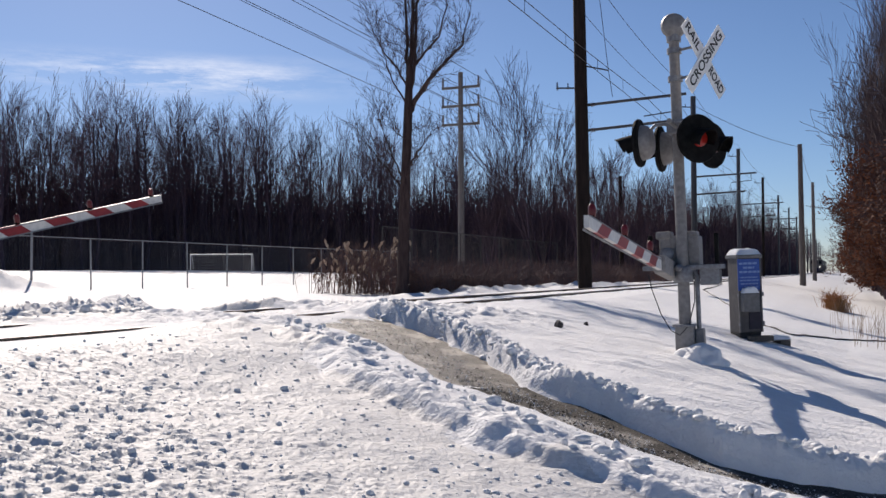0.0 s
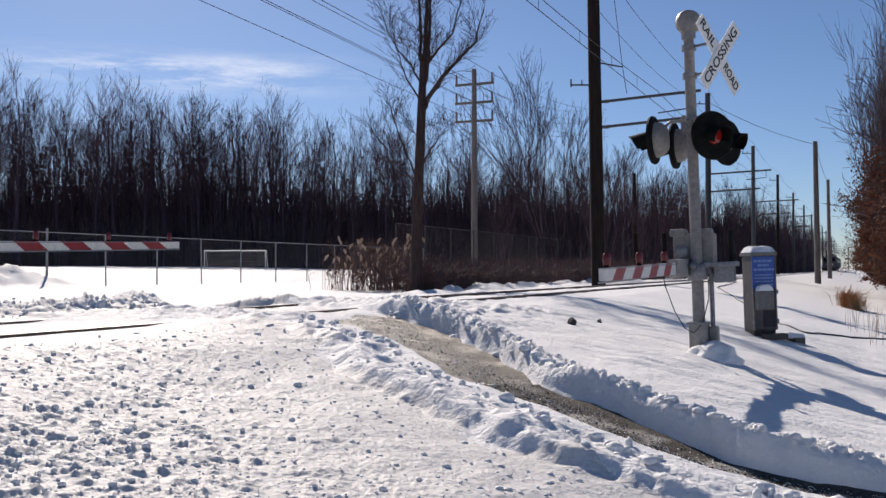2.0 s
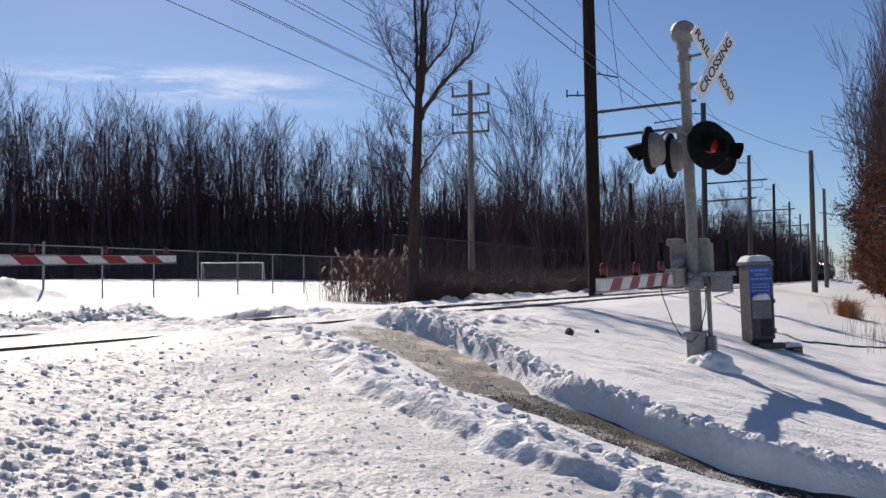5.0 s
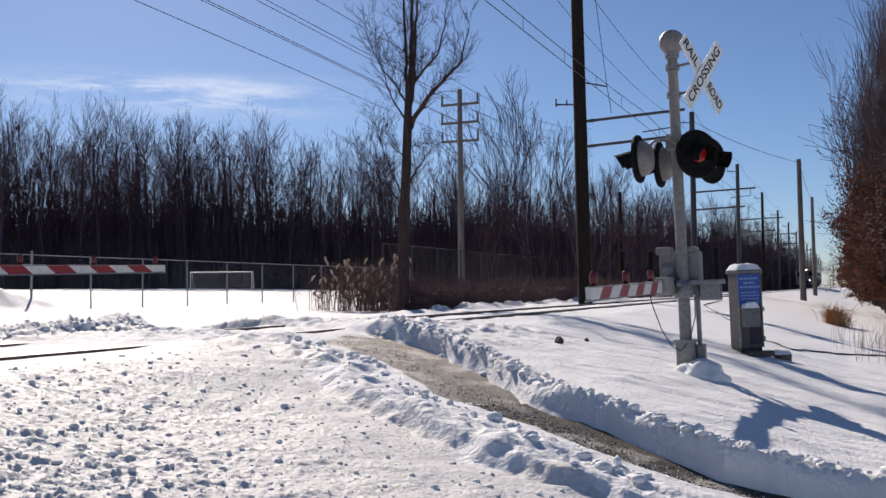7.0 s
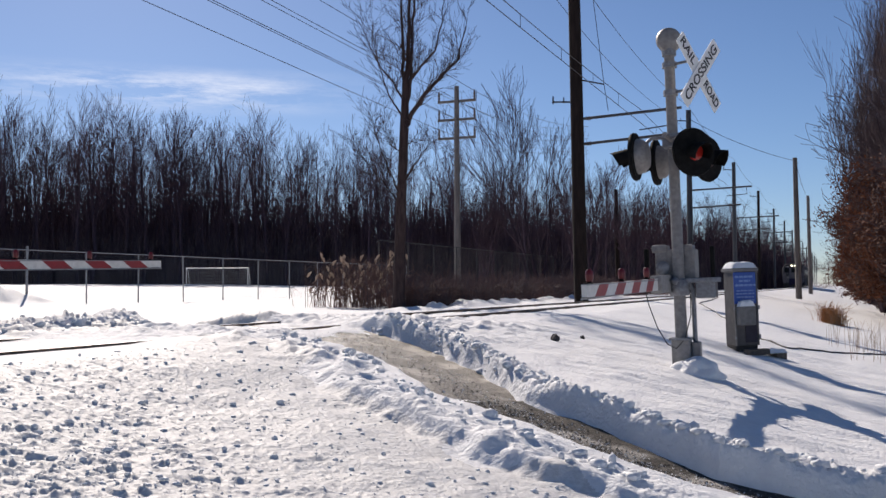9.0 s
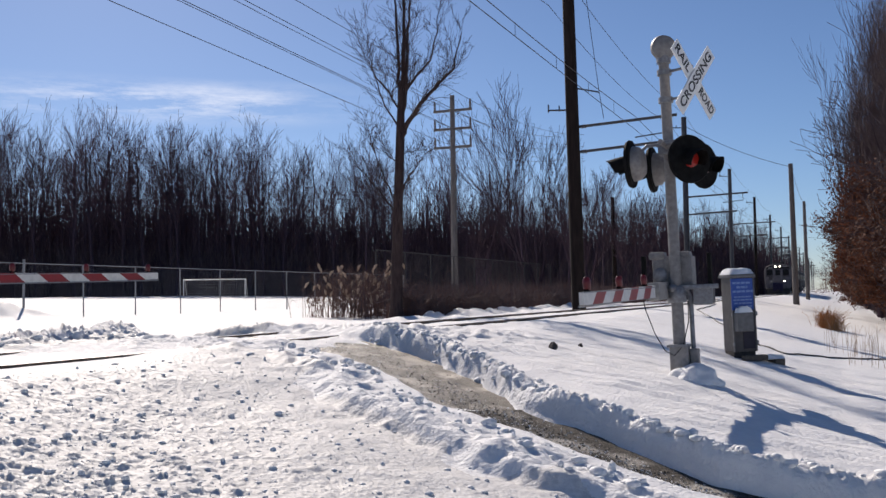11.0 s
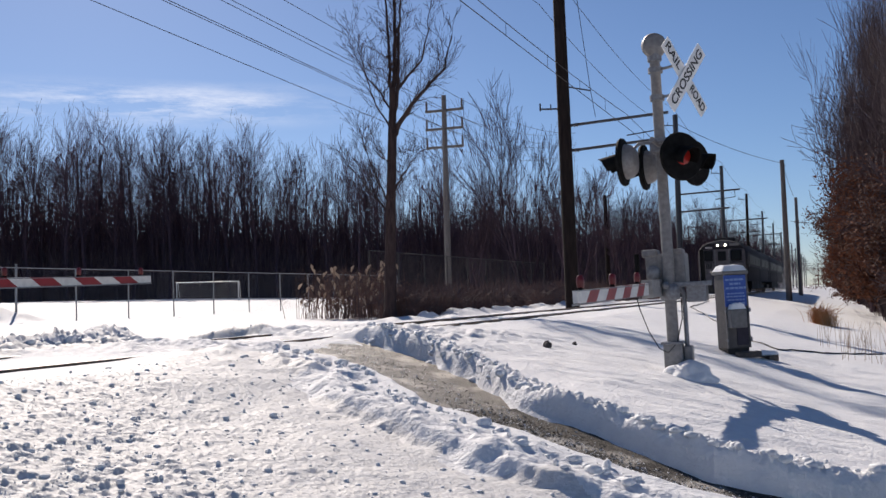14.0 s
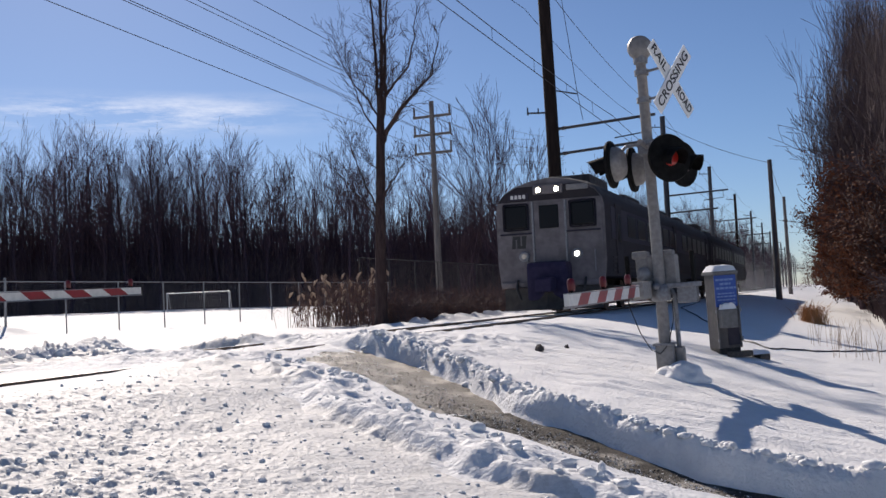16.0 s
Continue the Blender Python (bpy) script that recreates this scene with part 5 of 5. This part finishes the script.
def gate_arm(owner, m, length):
    """A tapering striped arm; its own origin is the pivot and it reaches along local -y."""
    arm = new("gate_arm")
    arm.parent = owner
    arm.matrix_basis = m
    tagged(arm, "red and white striped gate arm with red lamps")
    stripe, i, y = 0.41, 0, 0.0
    start = 0.35
    h0, h1 = 0.078, 0.053

    def half(q):
        return h0 + (h1 - h0) * q / length
    y = length
    slant = 0.10
    while y > start + 0.01:
        a = max(start, y - stripe)
        ha, hb = half(a), half(y)
        sa = slant if a > start else 0
        sb = slant if i else 0
        t = 0.022
        verts = [(-t, -a - sa, -ha), (-t, -a + sa, ha), (-t, -y + sb, hb), (-t, -y - sb, -hb), (t, -a - sa, -ha), (t, -a + sa, ha), (t, -y + sb, hb), (t, -y - sb, -hb)]
        part("stripe", Mesh().add(verts, [(0, 1, 2, 3), (7, 6, 5, 4), (0, 4, 5, 1), (1, 5, 6, 2), (2, 6, 7, 3), (3, 7, 4, 0)]), ARM_RED if i % 2 else ARM_WHITE, arm)
        y, i = a, i + 1
    part("arm_rail", Mesh().box(-0.035, -length, -0.078, -0.025, -0.3, -0.06).box(-0.03, -length + 0.02, half(length) - 0.004, 0.03, -0.3, half(length) + 0.006), GALV_DARK, arm)
    part("arm_bracket", Mesh().box(-0.07, -0.75, -0.11, 0.07, 0.25, 0.11, 0.02), CONCRETE, arm, "pale arm bracket")
    for q in (length - 0.22, length - 1.60, length - 2.98):
        lamp = part("gate_lamp", Mesh().lathe([(0.028, 0.0), (0.034, 0.015), (0.038, 0.06), (0.035, 0.095), (0.020, 0.115)], pose(0, -q, half(q) + 0.02), 14), LAMP_RED, arm, "small red gate lamp", smooth=True)
        part("lamp_bracket", Mesh().box(-0.02, -q - 0.03, half(q) - 0.02, 0.02, -q + 0.03, half(q) + 0.03), BLACK, lamp)
    return arm


def make_signal(m, label, full=True, arm_at=None, arm_len=4.65):
    """A crossing signal on its mast: local y along the track, local x across it towards oncoming road users."""
    ob = thing("crossing_signal", m, label, "crossing signal", "crossing signals")
    # base, mast, cap
    part("base", Mesh().box(-0.115, -0.115, -0.35, 0.115, 0.12, 0.335, 0.02), CONCRETE, ob, "pale junction box base")
    part("base_flange", Mesh().box(-0.14, -0.14, 0.325, 0.14, 0.145, 0.36, 0.01), GALV_DARK, ob)
    part("mast", Mesh().lathe([(0.078, 0.34), (0.074, 1.0), (0.071, 1.6), (0.066, 4.06)], pose(0, 0, 0), 20), GALV, ob, "weathered silver mast", smooth=True)
    part("conduit", Mesh().tube([(0.16, 0.08, 0.05), (0.16, 0.08, 0.95), (0.10, 0.06, 1.08)], 0.03, 8), GALV_DARK, ob, smooth=True)
    part("conduit_foot", Mesh().box(0.12, -0.02, -0.2, 0.23, 0.15, 0.30, 0.02), GALV, ob)
    bell = part("bell", Mesh().lathe([(0.0, -0.055), (0.10, -0.05), (0.145, -0.03), (0.165, 0.02), (0.15, 0.075), (0.10, 0.10), (0.0, 0.105)], pose(-0.0, 0, 4.16) @ pose(0, 0, 0, 90, 0, 20), 28), GALV, ob, "round grey bell", smooth=True)
    part("bell_mount", Mesh().lathe([(0.09, 3.96), (0.095, 4.05), (0.06, 4.1)], pose(0, 0, 0), 16), GALV_DARK, bell)
    # crossbuck
    sign = pose(0, 0, 3.66, 0, 0, CROSS_TURN)
    first = None
    for z, angle, depth, word in ((0, -46.5, 0.43, "RAIL ROAD"), (0, 46.5, 0.455, "CROSSING")):
        bm = sign @ pose(0.0, -depth, 0) @ pose(0, 0, 0, 0, -angle, 0)
        blade = part("crossbuck_blade", Mesh().box(-0.56, -0.009, -0.10, 0.56, 0.009, 0.10, 0.006).moved(bm), WHITE, ob, "white crossbuck blade with black letters")
        if full:
            if word == "CROSSING":
                lett = [("CROSSING", 0.0, 0.165)]
            else:
                lett = [("RAIL", -0.34, 0.165), ("ROAD", 0.34, 0.165)]
            for body, off, size in lett:
                me = text_mesh(body, size)
                w = max(q.co.x for q in me.vertices) - min(q.co.x for q in me.vertices)
                want = 1.00 if body == "CROSSING" else 0.37
                me.transform(bm @ pose(off, -0.0125, 0, 90) @ Matrix.Diagonal((want / w, 1.0, 1, 1)))
                part("lettering", me, None, blade, "black lettering")
    for z in (3.48, 3.84):
        part("clamp", Mesh().lathe([(0.094, z - 0.035), (0.094, z + 0.035)], pose(0, 0, 0), 16).moved(Matrix())
             .tube([sign @ Vector((0, 0, z - 3.66)), sign @ Vector((0, -0.42, z - 3.66))], 0.018, 6), GALV_DARK, ob)
    # crossarm and flashing lights
    arm_z = 2.86
    part("crossarm", Mesh().tube([(0, -0.62, arm_z), (0, 0.62, arm_z)], 0.032, 10), GALV, ob, smooth=True)
    part("crossarm_clamp", Mesh().box(-0.12, -0.12, arm_z - 0.09, 0.12, 0.12, arm_z + 0.09, 0.02), GALV_DARK, ob)
    for y, side, turn, lens in HEADS:
        head = pose(side, y, arm_z - 0.21, 0, 0, turn)
        signal_head(ob, head, lens)
        part("light_bracket", Mesh().tube([(0, y, arm_z), (side * 0.5, y, arm_z), (side * 0.85, y, arm_z - 0.12)], 0.022, 8), GALV_DARK, ob)
    # gate mechanism with its counterweights
    gz = ARM_Z
    mech = part("gate_mechanism", Mesh().box(-0.30, 0.06, gz + 0.04, 0.20, 0.44, gz + 0.44, 0.03), GALV, ob, "grey gate machine housing")
    part("mechanism_lid", Mesh().box(-0.34, 0.04, gz + 0.40, -0.14, 0.30, gz + 0.50, 0.03).box(0.02, 0.05, gz + 0.42, 0.18, 0.3, gz + 0.49, 0.02), GALV, mech)
    part("cover_plate", Mesh().lathe([(0.09, 0), (0.09, 0.03), (0.06, 0.045)], pose(-0.2, 0.05, gz + 0.2, 90), 18), GALV_DARK, mech, smooth=True)
    for a in (-0.42, 0.40):
        part("hinge_post", Mesh().box(a, -0.05, gz, a + 0.05, 0.05, gz + 0.45, 0.01), BLACK, mech)
    part("counterweight_arm", Mesh().box(-0.50, -0.06, gz + 0.0, 0.52, 0.0, gz + 0.06, 0.01).box(0.20, 0.0, gz - 0.20, 0.44, 0.06, gz + 0.06, 0.02), GALV_DARK, ob, "pale counterweight arm", smooth=False)
    part("counterweight", Mesh().box(0.22, 0.10, gz - 0.20, 0.42, 0.5, gz + 0.02, 0.03), CABINET, ob)
    part("collar", Mesh().lathe([(0.11, gz - 0.16), (0.125, gz - 0.14), (0.125, gz + 0.02), (0.11, gz + 0.04)], pose(0, 0, 0), 18), GALV_DARK, ob, smooth=True)
    part("bolt_knob", Mesh().blob((-0.03, -0.15, gz + 0.03), (0.05, 0.05, 0.05), 2).blob((-0.13, -0.13, gz + 0.03), (0.045, 0.045, 0.045), 3), GALV_DARK, ob, smooth=True)
    # loose cable from the arm to the base
    part("cable", Mesh().tube([(-0.42, -0.1, gz - 0.05), (-0.38, -0.1, gz - 0.25), (-0.28, -0.1, gz - 0.55), (-0.16, -0.12, gz - 0.76), (-0.05, -0.12, gz - 0.82), (0.06, -0.11, gz - 0.70), (0.13, 0.0, gz - 0.40), (0.12, 0.1, gz - 0.15)], 0.007, 6), CABLE, ob, smooth=True)
    return ob, gate_arm(ob, pose(-0.16, 0, gz, 0, 0, 0), arm_len)


# heads: place along the crossarm, offset across it, turn of the face, lens
CROSS_TURN = 64.0
ARM_Z = 1.045
HEADS = ((-0.36, 0.30, 43.0, LENS_LIT), (0.40, 0.37, 62.0, LENS_RED), (-0.36, -0.42, -92.0, LENS_RED), (0.36, -0.28, -92.0, LENS_RED))


def make_signals():
    near = make_signal(tpose(12.67, 4.95, 0.43) @ pose(0, 0, 0, 0, -1.7, 0), "railway crossing signal with crossbuck, bell, red lights and gate", arm_len=4.33)
    far = make_signal(tpose(8.4, -3.5, 0.685, 180), "crossing signal beyond the track with a striped gate arm", False, arm_len=4.53)
    return near[1], far[1]


def make_drift():
    q = tr(12.45, 5.02, 0)
    m = Mesh().blob((q.x + 0.10, q.y - 0.10, 0.34), (0.32, 0.28, 0.21), 4, level=4, rough=0.3)
    tagged(part("snow_drift", m, FRESH, smooth=True), "little snow drift against the signal base", "snow drift")


def snow_cap(m, x0, y0, x1, y1, z, h, seed):
    verts, faces, n = [], [], 9
    for j in range(n):
        for i in range(n):
            a, b = i / (n - 1) * 2 - 1, j / (n - 1) * 2 - 1
            k = max(0, 1 - max(abs(a), abs(b)) ** 4) ** 0.5
            q = 0.75 + 0.4 * noise.noise(Vector((a * 1.6 + seed, b * 1.6, seed)))
            verts.append((x0 + (x1 - x0) * (a + 1) / 2, y0 + (y1 - y0) * (b + 1) / 2, z + h * k * q))
    for j in range(n - 1):
        for i in range(n - 1):
            faces.append((j * n + i, j * n + i + 1, (j + 1) * n + i + 1, (j + 1) * n + i))
    m.add(verts, faces)
    rim = [i for i in range(n)] + [j * n + n - 1 for j in range(1, n)] + [(n - 1) * n + i for i in range(n - 2, -1, -1)] + [j * n for j in range(n - 2, 0, -1)]
    m.add([(verts[i][0], verts[i][1], z - 0.01) for i in rim], [tuple(range(len(rim)))])
    return m


def make_cabinet():
    x, y = 5.06, 16.4
    z = 0.42
    ob = thing("signal_cabinet", pose(x, y, z, 0, -1.6, BOX_TURN), "grey steel signal cabinet with a blue sign, capped with snow", "cabinet")
    w, d = 0.195, 0.20
    body = part("body", Mesh().box(-w, -d, 0.03, w, d, 1.27, 0.015), CABINET, ob)
    part("roof", Mesh().box(-w - 0.03, -d - 0.03, 1.25, w + 0.03, d + 0.03, 1.31, 0.015), CABINET_EDGE, ob)
    for a in (-w - 0.008, w - 0.012):
        part("corner_trim", Mesh().box(a, -d - 0.012, 0.03, a + 0.02, -d + 0.02, 1.25), CABINET_EDGE, body)
    part("snow_cap", snow_cap(Mesh(), -w - 0.03, -d - 0.03, w + 0.03, d + 0.03, 1.31, 0.13, 3), FRESH, ob, "rounded cap of snow", smooth=True)
    sign = part("sign", Mesh().box(-w - 0.02, -d - 0.03, 0.72, w - 0.03, -d - 0.012, 1.24, 0.004), BLUE, ob, "blue sign with faded white print")
    rnd = random.Random(5)
    for z0, x0, x1, h in ((1.165, -0.19, 0.15, 0.034), (1.095, -0.12, 0.07, 0.034), (1.025, -0.19, 0.17, 0.034), (0.935, -0.17, 0.12, 0.022), (0.885, -0.18, 0.14, 0.022), (0.83, -0.17, 0.15, 0.022), (0.775, -0.12, 0.13, 0.022)):
        a = x0
        while a < x1 - 0.02:
            b = min(x1, a + rnd.uniform(0.035, 0.075))
            part("print_bar", Mesh().box(a, -d - 0.0335, z0 - h / 2, b, -d - 0.0295, z0 + h / 2), SIGN_TEXT, sign)
            a = b + 0.014
    meter = part("meter_box", Mesh().box(-w + 0.01, -d - 0.16, 0.37, 0.09, -d + 0.0, 0.68, 0.015), CABINET_EDGE, ob, "small grey meter box")
    part("snow_ledge", snow_cap(Mesh(), -w + 0.01, -d - 0.16, 0.09, -d - 0.02, 0.68, 0.12, 7), FRESH, meter, "little heap of snow", smooth=True)
    part("door_panel", Mesh().box(-w + 0.16, -d - 0.012, 0.08, w - 0.03, -d - 0.001, 0.66, 0.004), STRIPE, body, "dark recessed lower panel")
    for zz in (0.14, 0.62):
        part("hinge", Mesh().box(w - 0.005, -d - 0.03, zz, w + 0.03, -d + 0.03, zz + 0.07, 0.006), GALV_DARK, body)
        part("latch", Mesh().box(-w - 0.02, -d - 0.02, zz, -w + 0.005, -d + 0.02, zz + 0.05, 0.006), GALV_DARK, body)
    part("plinth", Mesh().box(-0.20, -0.19, -0.45, 0.18, 0.18, 0.04, 0.02), UNDER, ob)
    part("footing", Mesh().box(-0.12, -0.42, -0.12, 0.28, -0.26, -0.02, 0.02), TIE, ob, "dark timber footing")
    # snow-topped stub beside it
    q = Vector((5.66, 16.45, 0))
    stub = thing("timber_block", pose(q.x, q.y, 0.24, 0, 0, 20), "dark timber block half buried under snow", "block")
    part("block", Mesh().box(-0.10, -0.12, -0.1, 0.10, 0.12, 0.10, 0.02), TIE, stub)
    part("snow_cap", snow_cap(Mesh(), -0.34, -0.15, 0.11, 0.15, 0.08, 0.10, 9), FRESH, stub, "snow drift on top", smooth=True)


def make_ground_cables():
    m = Mesh()
    pts = []
    for s, p, up in ((45.0, 1.75, 0.02), (34.8, 2.25, 0.02), (27.1, 3.93, 0.02), (20.6, 5.26, 0.03), (19.9, 5.83, 0.03), (21.1, 6.62, 0.02), (23.1, 7.5, 0.02), (27.0, 8.8, 0.02), (34, 10.5, 0.02)):
        q = tr(s, p, 0)
        pts.append(q)
    path = []
    for a, b in zip(pts[:-1], pts[1:]):
        for i in range(10):
            q = a.lerp(b, i / 10)
            path.append((q.x, q.y, snow_at(q.x, q.y) + 0.015))
    m.tube(path, 0.016, 6)
    ob = part("ground_cable", m, CABLE, smooth=True)
    tagged(ob, "thin dark cable lying over the snow", "cable")
    rnd = random.Random(3)
    for x, y, r, label in ((1.59, 13.5, 0.075, "dark stone poking out of the snow"), (2.11, 14.5, 0.045, "small dark clod on the snow")):
        tagged(part("stone", Mesh().blob((x, y, snow_at(x, y) + r * 0.3), (r * 0.8, r * 0.7, r), rnd.random() * 9, rough=0.5), STONE), label, "stone")


# ---- the sports field ----
def make_fence():
    ob = thing("chain_link_fence", tpose(0, 0, 0), "chain-link fence with grey posts along the snowy field", "fence")
    base = Vector((-13.8, 38.5, 0))
    p0 = N.x * base.x + N.y * base.y + OFF
    s0 = U.x * base.x + U.y * base.y
    post = Mesh().tube([(0, 0, -0.2), (0, 0, 2.02)], 0.03, 8).data("post", FENCE)
    thick = Mesh().tube([(0, 0, -0.2), (0, 0, 2.14)], 0.045, 10).data("post", FENCE)
    for k in range(-6, 11):
        q = tr(s0 + k * 3.05, p0, 0)
        part("post", thick if k in (-1, 9) else post, None, ob, at=pose(p0, s0 + k * 3.05, ground(q.x, q.y), random.Random(k).uniform(-0.8, 0.8), -0.4, 0))
    z = 0.85
    part("top_rail", Mesh().tube([(p0, s0 - 18.3, z + 2.0), (p0, s0 + 30.5, z + 2.0)], 0.022, 6), FENCE, ob)
    m = Mesh()
    step = 0.16
    for i in range(int(48.8 / step)):
        y = s0 - 18.3 + i * step
        for d in (1, -1):
            y1 = min(max(y + d * 1.94, s0 - 18.3), s0 + 30.5)
            m.tube([(p0, y, z + 0.03), (p0, y1, z + 0.03 + abs(y1 - y))], 0.0016, 3, False)
    part("mesh_wire", m, FENCE, ob)
    # darker enclosure fence behind the brush
    ob = thing("chain_link_fence", tpose(0, 0, 0), "tall dark chain-link fence behind the brush", "fence")
    p1, sa, sb = -10.6, 36.0, 62.0
    z, h = 0.80, 2.55
    for k in range(10):
        part("post", Mesh().tube([(p1, sa + k * 2.9, z - 0.2), (p1, sa + k * 2.9, z + h)], 0.03, 6), FENCE_DARK, ob)
    part("top_rail", Mesh().tube([(p1, sa, z + h), (p1, sb, z + h)], 0.02, 6), FENCE_DARK, ob)
    m = Mesh()
    for i in range(int((sb - sa) / 0.11)):
        y = sa + i * 0.11
        for d in (1, -1):
            y1 = min(max(y + d * h, sa), sb)
            m.tube([(p1, y, z), (p1, y1, z + abs(y1 - y))], 0.0025, 3, False)
    part("mesh_wire", m, FENCE_DARK, ob)


def make_goal(x, y, z, turn, label):
    ob = thing("soccer_goal", pose(x, y, z, 0, 0, turn), label, "goal", "goals")
    w, h, d = 3.72, 2.42, 1.9
    for side in (-w, w):
        part("upright", Mesh().tube([(side, 0, -0.1), (side, 0, h)], 0.06, 8), GOALPOST, ob)
        part("stay", Mesh().tube([(side, 0, h), (side, 0.8, h - 0.05), (side, d, 0)], 0.03, 6), GOALPOST, ob)
    part("crossbar", Mesh().tube([(-w - 0.06, 0, h), (w + 0.06, 0, h)], 0.06, 8), GOALPOST, ob)
    part("ground_bar", Mesh().tube([(-w, d, 0.03), (w, d, 0.03)], 0.03, 6), GOALPOST, ob)
    m = Mesh()
    for i in range(31):
        a = -w + 2 * w * i / 30
        m.tube([(a, 0.02, h), (a, 0.8, h - 0.08), (a, d, 0.03)], 0.008, 3, False)
    for i in range(11):
        k = i / 10
        y0, z0 = (0.8 * k / 0.35, h - 0.08 * k / 0.35) if k < 0.35 else (0.8 + (d - 0.8) * (k - 0.35) / 0.65, (h - 0.08) * (1 - (k - 0.35) / 0.65) + 0.03)
        m.tube([(-w, y0, z0), (w, y0, z0)], 0.008, 3, False)
    part("net", m, NET, ob, "thin grey net")


BOX_TURN = 8.0


make_ground()
make_path()
make_clods()
make_grit()
make_track()
train = make_train()
dust = make_snow_dust()
make_catenary()
make_power_line()
make_side_poles()
make_woods()
make_big_tree()
make_mid_trees()
make_right_trees()
make_brush()
make_grass()
near_arm, far_arm = make_signals()
make_drift()
make_cabinet()
make_ground_cables()
make_fence()
make_goal(-27.1, 120.0, 1.40, 2, "white soccer goal with a net on the snowy field")


def motions():
    # the train: its front's place along the track, speeding up as it comes
    rows = []
    for i in range(33):
        t = i * 0.5
        b = 16.0 - t
        rows.append((t, tpose(26.12 + 22.38 * b - 0.478 * b * b, 0, RAIL_Z)))
    walk(train, rows)
    walk(dust, rows)
    # the gates come down over the first two seconds; each arm turns about its pivot on the mast
    near = [(0, 5.6), (0.2, 5.5), (0.5, 4.2), (0.8, 2.6), (1.0, 1.7), (1.2, 0.6), (1.5, -0.3), (1.7, -0.9), (2.0, -0.9), (16, -0.9)]
    far = [(0, 11.9), (0.5, 9.0), (1.0, 6.4), (1.5, 3.6), (2.0, 1.6), (2.3, 1.3), (16, 1.3)]
    for arm, rows in ((near_arm, near), (far_arm, far)):
        walk(arm, [(t, pose(-0.16, 0, ARM_Z, -a, 0, 0)) for t, a in rows])


motions()
